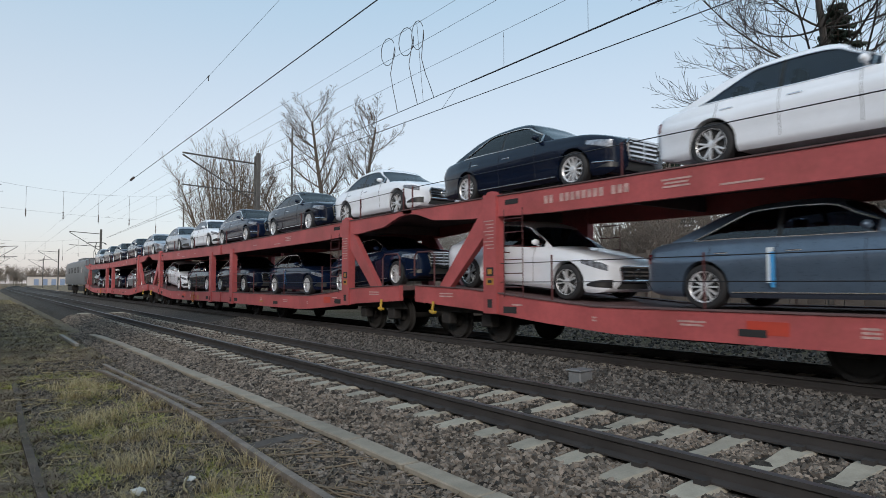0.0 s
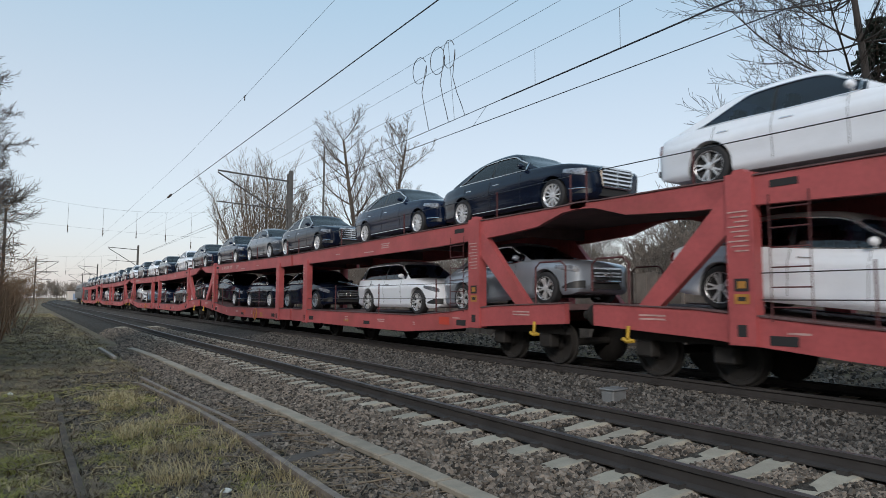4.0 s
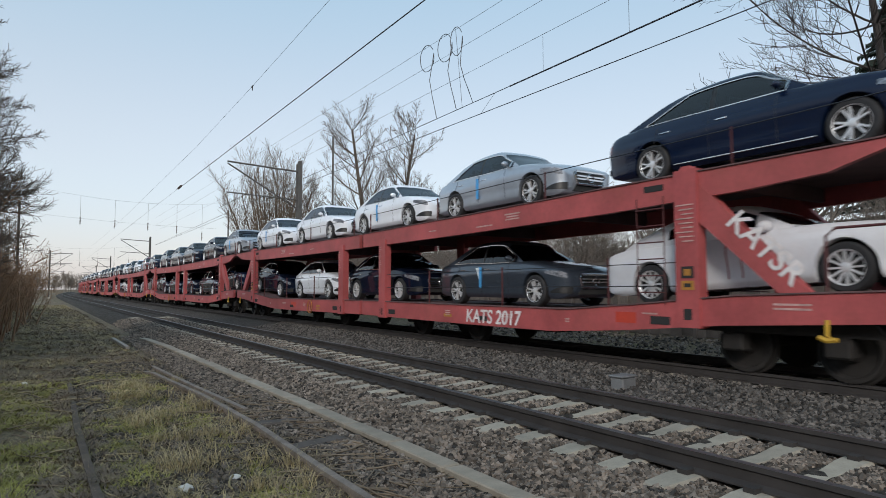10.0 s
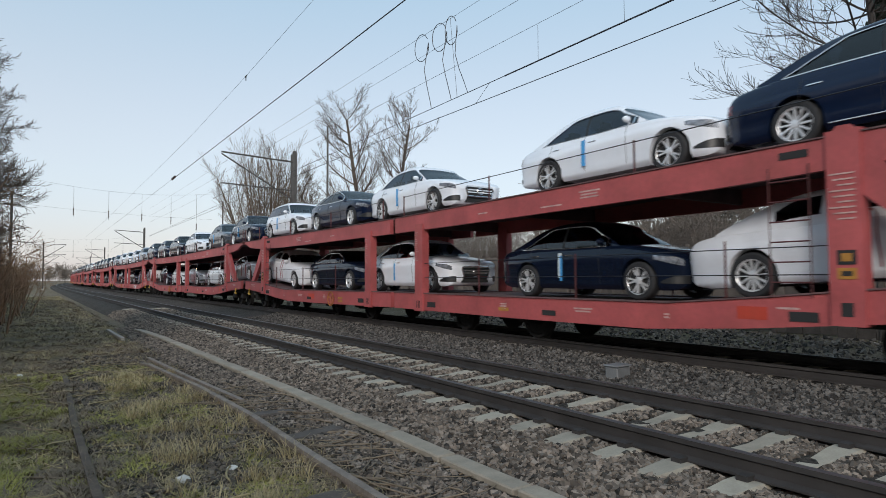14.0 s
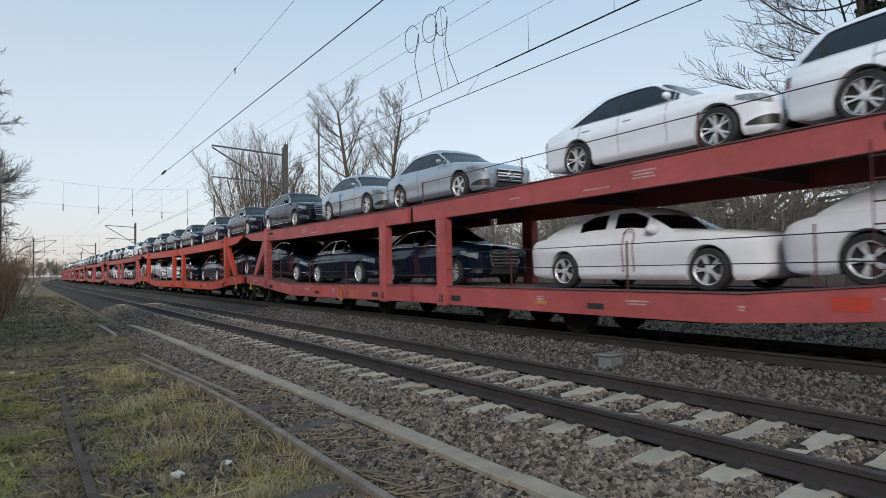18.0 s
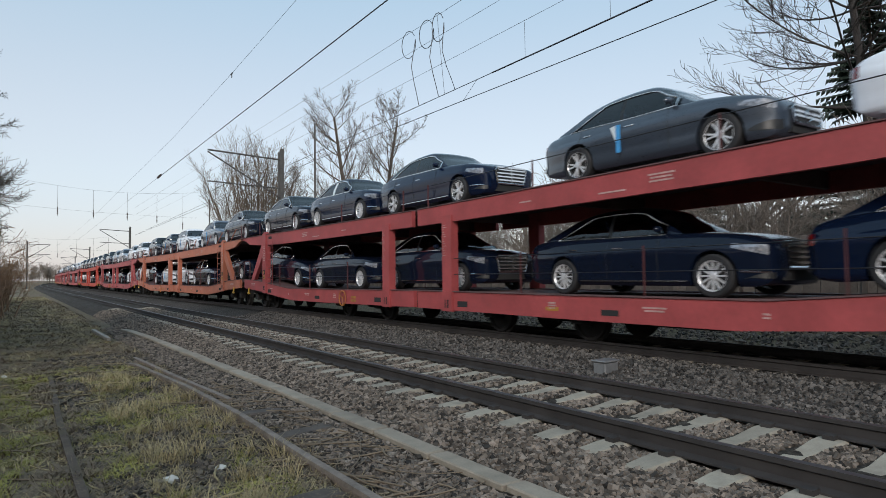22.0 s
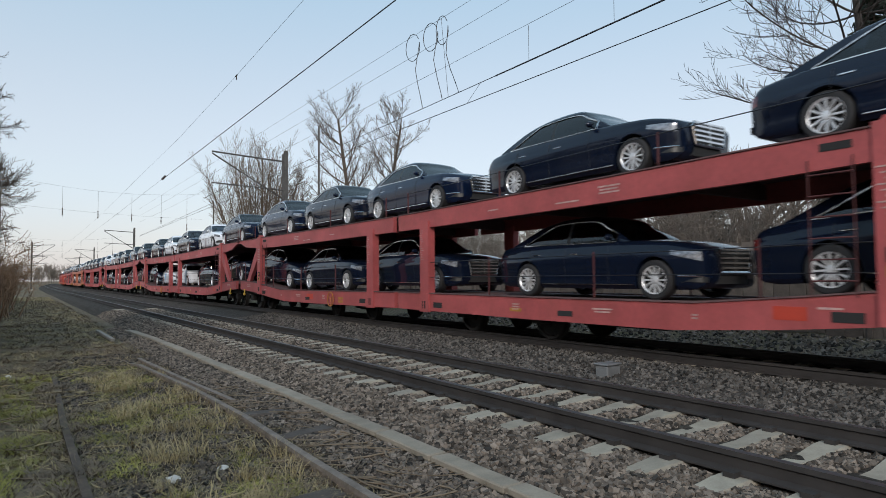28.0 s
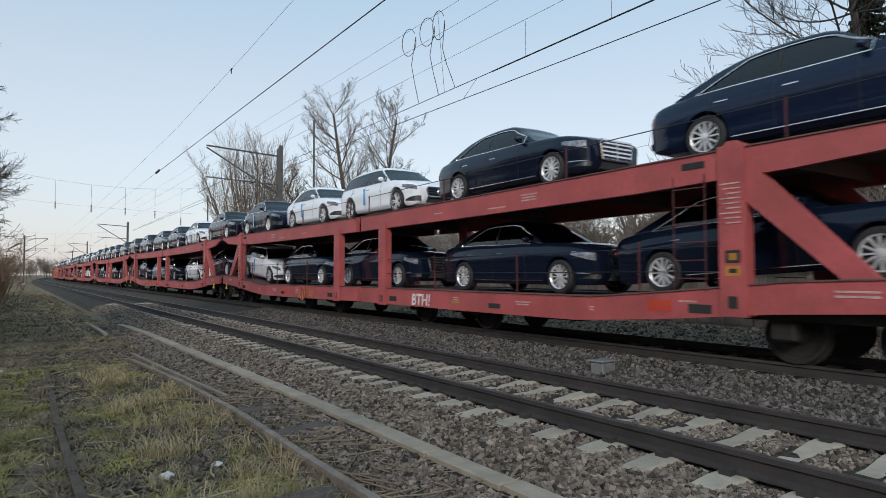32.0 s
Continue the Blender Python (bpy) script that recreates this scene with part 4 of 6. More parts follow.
        # headlight and tail light patches laid on the shell
        for nm, m, ua, ub, za, zb2 in (("headlight", LAMP_GLASS, 0.012, 0.105, 0.63 if c["grille"] == "bars" else 0.58, 0.80 if c["grille"] == "bars" else 0.745), ("tail_light", TAIL, 0.965, 0.997, 0.72, 0.88)):
            bm = B()
            grid = []
            for i in range(9):
                f = i / 8
                uu = ua + (ub - ua) * f
                row = []
                for j in range(5):
                    g = j / 4
                    if nm == "headlight":
                        lo, hi = za + 0.14 * f, min(zb2 + 0.045 * f, spline(uu, top) - 0.035)
                        lo = min(lo + 0.02 * (1 - f), hi - 0.015)
                    else:
                        lo, hi = za, zb2
                    z = lo + (hi - lo) * g
                    row.append(bm.verts.new((sx * (width_at(uu, z) + 0.006), y_of(uu), z)))
                grid.append(row)
            for a, b in zip(grid, grid[1:]):
                for j in range(4):
                    bm.faces.new((a[j], b[j], b[j + 1], a[j + 1]))
            part(nm, bm, m, car)
    if wrapped:
        return car
    # nose: grille, intakes, bumper trim; tail: bumper insert
    yn = y_nose
    bm = B()
    gw, z0, z1 = (0.47, 0.46, 0.84) if c["grille"] == "bars" else (0.44, 0.42, 0.68)
    prism(bm, [(-gw * 0.86, z0), (gw * 0.86, z0), (gw, z1 - 0.07), (gw * 0.92, z1), (-gw * 0.92, z1), (-gw, z1 - 0.07)], yn + 0.06, yn - 0.03, "y")
    # side intakes of the front bumper
    for sx in (-1, 1):
        za, zb, ub = (0.29, 0.44, 0.082) if c["grille"] == "star" else (0.30, 0.39, 0.07)
        grid = []
        for i in range(9):
            f = i / 8
            uu = 0.004 + (ub - 0.004) * f
            lo, hi = za + 0.015 * f, zb - 0.10 * f * f
            grid.append([bm.verts.new((sx * (width_at(uu, z) + 0.008), y_of(uu) - 0.004, z)) for z in np.linspace(lo, hi, 4)])
        for a, b in zip(grid, grid[1:]):
            for j in range(3):
                bm.faces.new((a[j], b[j], b[j + 1], a[j + 1]))
    g = part("grille", bm, BLACK_TRIM, car)
    bm = B()
    loop = [(-gw * 0.86, z0), (gw * 0.86, z0), (gw, z1 - 0.07), (gw * 0.92, z1), (-gw * 0.92, z1), (-gw, z1 - 0.07), (-gw * 0.86, z0)]
    tube(bm, [(x, yn - 0.034, z) for x, z in loop], 0.028, 5, cap=False)
    for k in range(4 if c["grille"] == "bars" else 2):
        z = z0 + (z1 - z0) * ((k + 0.9) / 4.6 if c["grille"] == "bars" else (0.4 + 0.25 * k))
        box(bm, -gw * 0.9, gw * 0.9, yn - 0.056, yn - 0.03, z - 0.016, z + 0.016)
    if c["grille"] == "star":
        lathe(bm, [(-0.045, 0.075), (-0.055, 0.088), (-0.045, 0.1)], 18, "y", (0, yn - 0.02, (z0 + z1) / 2))
    else:
        box(bm, -0.012, 0.012, yn - 0.056, yn - 0.034, z0, z1)
    part("grille_frame", bm, CHROME, g, "chrome grille bars")
    bm = B()
    pts = [(x, y_of(0.012 + 0.06 * (abs(x) / 0.8) ** 3) - 0.03, 0.285) for x in np.linspace(-0.78, 0.78, 13)]
    if kind in "SMX":
        fin = [(width_at(u, 0.40) + 0.012, y_of(u) - 0.004, 0.40 + 0.18 * (u - 0.01)) for u in np.linspace(0.082, 0.012, 7)]
        pts = [(-x, y, z) for x, y, z in fin] + pts[1:-1] + fin[::-1]
    tube(bm, pts, 0.014, 5)
    part("bumper_trim", bm, CHROME if kind in "SMX" else BLACK_TRIM, car)
    return car


CAR_MODELS = {}


def put_car(code, rim, film, y, z, tilt):
    """A car of that paint and kind; its place on the train goes into MOVERS."""
    paint, kind = code[0], code[1]
    key = (kind, rim)
    first = key not in CAR_MODELS
    if first:
        CAR_MODELS[key] = make_car(kind, rim)
        car = CAR_MODELS[key]
    else:
        car = copy_thing(CAR_MODELS[key], pose(0, 0, 0))
    m, word = PAINTS[paint]
    if kind != "W":
        for o in car.children_recursive:
            if o.name.split(".")[0] in ("body", "roof", "mirror"):
                o.material_slots[0].link = "OBJECT"
                o.material_slots[0].material = m
        tagged(car, "new %s %s on a transport wagon" % (word, CAR_KINDS[kind]["name"]))
    else:
        tagged(car, "saloon car under a white fabric transport cover")
    if film and not first:
        c = CAR_KINDS[kind]
        hw = c["width"] / 2
        blue, white = B(), B()
        for sx in (-1,):
            x = sx * (hw + 0.004)
            y0 = c["wb"] / 2 - 1.02
            prism(blue if film == "blue" else white, [(y0 - 0.045, 0.40), (y0 + 0.045, 0.40), (y0 + 0.04, 0.90), (y0 - 0.05, 0.90)], x - 0.008, x + 0.006)
            if film == "white":
                prism(white, [(y0 - 0.06, 0.34), (y0 - 0.005, 0.34), (y0 - 0.005, 0.84), (y0 - 0.06, 0.84)], x - 0.0095, x + 0.005)
                white.faces.ensure_lookup_table()
                for f in white.faces[6:]:
                    f.material_index = 1
            if film == "blue" and paint not in "ws":
                prism(blue, [(y0 + 0.05, 0.60), (y0 + 0.17, 0.88), (y0 + 0.05, 0.90)], x - 0.008, x + 0.005)
                blue.faces.ensure_lookup_table()
                for f in blue.faces[6:]:
                    f.material_index = 1
        for bm, m in ((blue, [FILM_BLUE, FILM_WHITE]), (white, [FILM_WHITE, FILM_BLUE])):
            if len(bm.faces):
                o = part("film_strip", bm, m, car, "%s transport film on the doors" % film)
            else:
                bm.free()
    return car
# ---- trees, shrubs and grass ----
BARK = mat("grey brown bark", (0.085, 0.068, 0.055), 0.9, var=0.3, scale=6, fine=40, bump=0.006)
TWIG_TAN = mat("tan twigs", (0.14, 0.105, 0.075), 0.9, var=0.25, scale=2, fine=20)
BARK_DARK = mat("dark bark", (0.035, 0.029, 0.026), 0.9, var=0.3, scale=6, fine=40)
TWIG = mat("bare twigs", (0.095, 0.072, 0.055), 0.9, var=0.25, scale=2, fine=20)
TWIG_PALE = mat("haze-pale dry twigs", (0.25, 0.21, 0.175), 0.95, var=0.3, scale=1.2, fine=14)
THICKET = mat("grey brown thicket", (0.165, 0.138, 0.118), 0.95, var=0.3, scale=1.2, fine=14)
TWIG_WARM = mat("russet dry brush", (0.24, 0.145, 0.085), 0.95, var=0.3, scale=1.0, fine=12)
NEEDLES = mat("spruce needles", (0.018, 0.032, 0.022), 0.85, var=0.35, scale=3, fine=20)
GRASS_GREEN = mat("mossy winter grass", (0.26, 0.24, 0.062), 0.9, var=0.7, scale=0.9, fine=5)
DEAD_WEED = mat("dead weeds", (0.185, 0.142, 0.10), 0.95, var=0.4, scale=1.3, fine=7)
GRASS_DRY = mat("dry grass", (0.37, 0.295, 0.16), 0.95, var=0.35, scale=1.1, fine=7)


def segments_mesh(segs, name, sides=4):
    """Tapered bars from an array of rows x0 y0 z0 x1 y1 z1 r0 r1."""
    a = np.asarray(segs, float)
    p, q, r0, r1 = a[:, :3], a[:, 3:6], a[:, 6], a[:, 7]
    d = q - p
    d /= np.linalg.norm(d, axis=1)[:, None] + 1e-9
    ref = np.where(np.abs(d[:, 2:3]) < 0.9, np.array([[0, 0, 1.0]]), np.array([[1.0, 0, 0]]))
    u = np.cross(d, ref)
    u /= np.linalg.norm(u, axis=1)[:, None] + 1e-9
    v = np.cross(d, u)
    n = len(a)
    ang = np.arange(sides) * math.tau / sides
    ring = u[:, None, :] * np.cos(ang)[None, :, None] + v[:, None, :] * np.sin(ang)[None, :, None]
    verts = np.concatenate([p[:, None, :] + ring * r0[:, None, None], q[:, None, :] + ring * r1[:, None, None]], 1).reshape(-1, 3)
    base = (np.arange(n) * 2 * sides)[:, None]
    faces = np.concatenate([np.stack([base[:, 0] + k, base[:, 0] + (k + 1) % sides, base[:, 0] + sides + (k + 1) % sides, base[:, 0] + sides + k], 1) for k in range(sides)])
    me = bpy.data.meshes.new(name)
    me.from_pydata(verts.tolist(), [], faces.tolist())
    me.polygons.foreach_set("use_smooth", [True] * len(faces))
    me.update()
    return me


def grow(rng, out, p, d, length, r, level, spec):
    """One limb in short bent steps; it throws side limbs on the way. out: one list of segments a level."""
    steps_n = spec["steps"][level]
    step = length / steps_n
    for i in range(steps_n):
        j = spec["bend"][level]
        d = (d + Vector((rng.uniform(-j, j), rng.uniform(-j, j), rng.uniform(-j, j) + spec["up"][level]))).normalized()
        q = p + d * step
        ra, rb = r * (1 - 0.7 * i / steps_n), r * (1 - 0.7 * (i + 1) / steps_n)
        out[min(level, len(out) - 1)].append((*p, *q, max(ra, spec["min_r"]), max(rb, spec["min_r"])))
        p = q
        if level + 1 < len(spec["steps"]) and i >= spec["bare"][level] * steps_n:
            for _ in range(spec["kids"][level]):
                side = Vector((rng.uniform(-1, 1), rng.uniform(-1, 1), rng.uniform(-0.3, 0.6)))
                side = (side - d * side.dot(d)).normalized()
                sp = spec["spread"][level]
                nd = (d * (1 - sp) + side * sp).normalized()
                grow(rng, out, p, nd, length * rng.uniform(*spec["ratio"][level]) * (1 - 0.45 * i / steps_n), rb * spec.get("thin", 0.62), level + 1, spec)


def make_tree(seed, at, stems, spec, label, name="bare_tree", materials=(BARK, TWIG), group=""):
    rng = random.Random(seed)
    out, cuts = [[], []], [0]
    for dx, dy, direction, length, r in stems:
        grow(rng, out, Vector((dx, dy, -0.2)), Vector(direction).normalized(), length, r, 0, spec)
        cuts.append(len(out[0]))
    t = thing(name, label, "tree", group)
    t.location = at
    for a, b in zip(cuts, cuts[1:]):
        part("trunk", segments_mesh(out[0][a:b], "trunk", 7), materials[0], t)
    tagged(part("crown", segments_mesh(out[1], "crown", 3), materials[1], t), kind="stuff")
    return t


POLLARD = dict(steps=[9, 6, 4], bend=[0.035, 0.06, 0.10], up=[0.05, 0.10, 0.06], bare=[0.22, 0.1, 0], kids=[3, 2, 0], spread=[0.36, 0.36, 0], ratio=[(0.2, 0.36), (0.35, 0.6), (0, 0)], min_r=0.0095, thin=0.45)
shoots = []
fan = random.Random(3)
for k in range(26):
    a, tilt = k * 2.4, 0.06 + 0.62 * (k / 25) ** 0.9
    d = Vector((math.cos(a) * tilt, math.sin(a) * tilt, 1))
    shoots.append((d.x * 0.5, d.y * 0.5, d, 13.2 * (1 - 0.22 * k / 25) * fan.uniform(0.88, 1.05), 0.11))
make_tree(3, (19.2, 60, 0.4), shoots, POLLARD, "bare broad-crowned tree with many upright shoots", materials=(TWIG_TAN, TWIG_TAN))
TALL = dict(steps=[13, 7, 5, 3], bend=[0.035, 0.06, 0.10, 0.16], up=[0.03, 0.11, 0.08, 0.04], bare=[0.25, 0.12, 0.1, 0], kids=[3, 2, 2, 0], spread=[0.62, 0.45, 0.48, 0], ratio=[(0.27, 0.40), (0.3, 0.5), (0.3, 0.5), (0, 0)], min_r=0.0095, thin=0.45)
make_tree(11, (23.9, 48, 0.6), [(0.2, 0, (-0.12, 0.05, 1), 14.6, 0.30), (1.9, 0.2, (0.19, 0.0, 1), 14.8, 0.28)], TALL, "bare tree of two upright stems with knobbly branches")
make_tree(14, (21.3, 47, 0.5), [(0, 0, (-0.55, 0.1, 1), 8.5, 0.16)], TALL, "bare leaning tree beside the poles")
ROAD = dict(steps=[10, 10, 7, 4], bend=[0.02, 0.045, 0.07, 0.12], up=[0.0, 0.055, 0.05, 0.05], bare=[0.3, 0.15, 0.12, 0], kids=[5, 3, 1, 0], spread=[0.85, 0.42, 0.45, 0], ratio=[(0.34, 0.52), (0.28, 0.48), (0.25, 0.45), (0, 0)], min_r=0.007, thin=0.42)
make_tree(23, (20.5, 7.3, 0.3), [(0, 0, (0.0, 0.08, 1), 15.0, 0.17)], ROAD, "bare tree with long side branches turned up at the tips", materials=(BARK_DARK, BARK_DARK))
LEFT = dict(steps=[10, 8, 6, 4], bend=[0.05, 0.10, 0.15, 0.22], up=[0.03, 0.015, 0.02, 0.0], bare=[0.1, 0.1, 0.1, 0], kids=[5, 4, 2, 0], spread=[0.75, 0.5, 0.5, 0], ratio=[(0.22, 0.36), (0.3, 0.5), (0.3, 0.5), (0, 0)], min_r=0.005, thin=0.45)
make_tree(31, (-2.95, 21, 0.0), [(0, 0, (0.02, 0.0, 1), 9.0, 0.14), (0.3, 0.4, (0.10, 0.1, 1), 8.0, 0.09)], LEFT, "bare tree with dense fine twigs at the edge of the thicket", materials=(BARK, TWIG))
make_tree(37, (-2.6, 16.2, 0.0), [(0, 0, (-0.03, 0.0, 1), 8.2, 0.13)], LEFT, "slender bare tree with dense fine twigs in the thicket", materials=(BARK, TWIG))


def make_spruce(at, height, radius, seed=8):
    rng = random.Random(seed)
    t = thing("spruce", "dark green spruce with drooping tiers", "tree")
    t.location = at
    part("trunk", segments_mesh([(0, 0, -0.2, 0, 0, height * 0.5, 0.2, 0.11), (0, 0, height * 0.5, 0, 0, height, 0.11, 0.015)], "trunk", 8), BARK, t)
    segs, verts, faces = [], [], []
    z = 1.5
    while z < height - 0.15:
        rr = radius * (1 - z / height) ** 0.85 + 0.12
        for k in range(9):
            a = rng.uniform(0, math.tau)
            ln = rr * rng.uniform(0.7, 1.15)
            d = Vector((math.cos(a), math.sin(a), 0))
            pts = [Vector((0, 0, z)) + d * ln * f + Vector((0, 0, -0.28 * ln * f + 0.16 * ln * f * f)) for f in (0, 0.35, 0.7, 1.0)]
            for p, q in zip(pts, pts[1:]):
                segs.append((*p, *q, 0.018, 0.01))
            side = d.cross(Vector((0, 0, 1)))
            for f in np.linspace(0.15, 1.0, 9):
                p = pts[0].lerp(pts[3], f) + Vector((0, 0, -0.02))
                for s in (-1, 1):
                    w = ln * 0.24 * (1.15 - f) + 0.08
                    tip = p + side * s * w * rng.uniform(0.7, 1.2) + d * w * 0.7 + Vector((0, 0, -0.12 - 0.1 * rng.random()))
                    i = len(verts)
                    verts += [tuple(p - d * 0.05), tuple(p + d * 0.09), tuple(tip), tuple(p + Vector((0, 0, -0.1)) + side * s * w * 0.4)]
                    faces += [(i, i + 1, i + 2), (i, i + 2, i + 3)]
        z += 0.26 * rng.uniform(0.8, 1.2)
    tagged(part("branch_mass", segments_mesh(segs, "branch_mass", 3), BARK, t), kind="stuff")
    me = bpy.data.meshes.new("foliage")
    me.from_pydata(verts, [], faces)
    tagged(part("foliage", me, NEEDLES, t), kind="stuff")


make_spruce((26.0, 9.7, 0.4), 11.7, 3.6)
make_spruce((34.0, 22.5, 0.6), 10.0, 3.3, 9)
SHRUB = dict(steps=[4, 4, 3], bend=[0.16, 0.25, 0.3], up=[0.05, 0.05, 0.0], bare=[0.15, 0.1, 0], kids=[2, 2, 0], spread=[0.5, 0.55, 0], ratio=[(0.45, 0.7), (0.4, 0.65), (0, 0)], min_r=0.007)


def make_shrub(seed, height, wide, m, label, stems=16):
    rng = random.Random(seed)
    out = [[], []]
    for _ in range(stems):
        a, r = rng.uniform(0, math.tau), wide * math.sqrt(rng.random())
        lean = Vector((rng.uniform(-0.35, 0.35), rng.uniform(-0.35, 0.35), 1)).normalized()
        grow(rng, out, Vector((math.cos(a) * r, math.sin(a) * r, -0.2)), lean, height * rng.uniform(0.6, 1.0), 0.035, 0, SHRUB)
    t = thing("bare_shrub", label, "shrub", "shrubs along the line")
    tagged(part("stem_mass", segments_mesh(out[0], "stem_mass", 4), m, t), kind="stuff")
    tagged(part("twig_mass", segments_mesh(out[1], "twig_mass", 3), m, t), kind="stuff")
    return t


def scatter(models, spots, seed):
    rng = random.Random(seed)
    used = set()
    for x, y, z in spots:
        m = rng.choice(models)
        place = pose(x + rng.uniform(-0.6, 0.6), y + rng.uniform(-0.8, 0.8), z, 0, 0, rng.uniform(0, 360))
        if m.name not in used:
            used.add(m.name)
            m.matrix_basis = place
        else:
            copy_thing(m, place)


behind = [make_shrub(40 + k, 3.9 + 0.3 * k, 1.5, THICKET, "grey-brown leafless shrub in the thicket behind the track", 26) for k in range(3)]
scatter(behind, [(18.4 + 1.6 * (k % 3), -8 + 2.1 * k, 0.0) for k in range(34)], 1)
brush = [make_shrub(50 + k, 2.1 + 0.4 * k, 1.5, TWIG_WARM, "russet leafless brush beside the siding", 30) for k in range(3)]
scatter(brush, [(-2.0 - 0.85 * (k % 4), 17.5 + 1.35 * k, -0.1) for k in range(40)], 2)
# unseen hedge left of and behind the viewer, added to darken car-side reflections
hedge = [make_shrub(60 + k, 6.2, 2.0, TWIG, "unseen leafless hedge shrub, added to darken the cars' reflections", 26) for k in range(2)]
scatter(hedge, [(-8.5 - 2.2 * (k % 2), -24 + 2.6 * k, 0.7) for k in range(22)], 3)


def blades(name, n, area, lo, hi, material, label, seed, lean=0.6, width=0.005, patch=0.0, fine=1.0):
    """Grass blades as thin triangles over a patch of ground, thicker where a noise field is high."""
    r = np.random.RandomState(seed)
    verts, faces = [], []
    x0, x1, y0, y1 = area
    made = 0
    while made < n:
        x, y = r.uniform(x0, x1), y0 + (y1 - y0) * r.uniform() ** 1.7
        if 0.8 * noise.noise(Vector((x * 0.8 * fine, y * 0.8 * fine, seed))) + 0.7 * noise.noise(Vector((x * 2.6 * fine, y * 2.6 * fine, seed + 3))) < patch:
            made += 0.15
            continue
        z = ground_z(x, y) - 0.01
        for _ in range(5):
            bx, by = x + r.normal(0, 0.035), y + r.normal(0, 0.035)
            h = r.uniform(lo, hi)
            a = r.uniform(0, math.tau)
            w = width * (1 + y * 0.09)
            dx, dy = math.cos(a), math.sin(a)
            l1, l2 = lean * h * r.uniform(0.2, 0.6), lean * h * r.uniform(0.7, 1.6)
            i = len(verts)
            verts += [(bx - dy * w, by + dx * w, z), (bx + dy * w, by - dx * w, z), (bx + dx * l1 + dy * w * 0.7, by + dy * l1 - dx * w * 0.7, z + h * 0.6), (bx + dx * l1 - dy * w * 0.7, by + dy * l1 + dx * w * 0.7, z + h * 0.6), (bx + dx * l2, by + dy * l2, z + h * 0.9)]
            faces += [(i, i + 1, i + 2, i + 3), (i + 3, i + 2, i + 4)]
        made += 5
    me = bpy.data.meshes.new(name)
    me.from_pydata(verts, [], faces)
    return solid(name, me, material, label, "grass", kind="stuff")


blades("grass", 80000, (-1.9, 1.8, 2.4, 13), 0.015, 0.08, GRASS_GREEN, "short mossy olive-green winter grass between the siding rails", 71, 1.5, 0.0028, 0.06, 1.3)
blades("dry_grass", 110000, (-6.0, 2.3, 2.4, 75), 0.02, 0.10, GRASS_DRY, "straw-coloured dry grass tufts beside the siding", 72, 1.9, 0.0022, 0.0, 1.8)
blades("tall_dry_grass", 5000, (0.9, 1.99, 2.8, 11.5), 0.08, 0.22, GRASS_DRY, "long straw-coloured tufts leaning on the rusty rail", 74, 0.9, 0.0022, 0.22, 2.4)
blades("weeds", 60000, (-6.0, 2.5, 2.6, 60), 0.02, 0.12, DEAD_WEED, "brown dead weeds on the bare soil", 73, 1.6, 0.004, 0.0, 1.6)
blades("rail_weeds", 8000, (0.25, 0.60, 3.0, 14), 0.03, 0.11, DEAD_WEED, "dead weeds grown over the buried rail", 76, 1.2, 0.004, 0.1, 2.0)


def dead_sticks(name, n, area, lo, hi, m, label, seed):
    """Broken twigs lying on the ground, each of a few bent pieces."""
    rng = random.Random(seed)
    segs = []
    for _ in range(n):
        x, y = rng.uniform(area[0], area[1]), rng.uniform(area[2], area[3])
        a, ln, r = rng.uniform(0, math.tau), rng.uniform(lo, hi), rng.uniform(0.003, 0.011)
        z = max(ground_z(x, y), bed_z(x, y) if x > 1.9 else -9) + rng.uniform(0.005, 0.05)
        p = Vector((x, y, z))
        for k in range(4):
            a += rng.uniform(-0.3, 0.3)
            q = p + Vector((math.cos(a), math.sin(a), rng.uniform(-0.06, 0.06))) * ln / 4
            q.z = max(q.z, max(ground_z(q.x, q.y), bed_z(q.x, q.y) if q.x > 1.9 else -9) + 0.004)
            segs.append((*p, *q, r, r * 0.8))
            p = q
    solid(name, segments_mesh(segs, name, 4), m, label, "twigs", kind="stuff")


# ---- loose stones of the ballast ----


def stone_mat(name, col):
    """Every stone takes its own tone."""
    m = mat(name, col, 0.9, var=0.25, scale=3, fine=50)
    N, L = m.node_tree.nodes, m.node_tree.links
    geo, shade, tone = N.new("ShaderNodeNewGeometry"), N.new("ShaderNodeMapRange"), N.new("ShaderNodeVectorMath")
    shade.inputs[3].default_value, shade.inputs[4].default_value = 0.15, 2.5
    L.new(geo.outputs["Random Per Island"], shade.inputs[0])
    tone.operation = "SCALE"
    base = N["Principled BSDF"].inputs["Base Color"]
    L.new(base.links[0].from_socket, tone.inputs[0])
    L.new(shade.outputs[0], tone.inputs["Scale"])
    L.new(tone.outputs[0], base)
    return m


STONE = stone_mat("ballast stones", (0.102, 0.084, 0.069))
STONE_BROWN = stone_mat("brown siding gravel", (0.07, 0.058, 0.048))
# darker tone for the stones from the near track's far side onwards
STONE_DARK = stone_mat("darker ballast stones", (0.06, 0.054, 0.049))


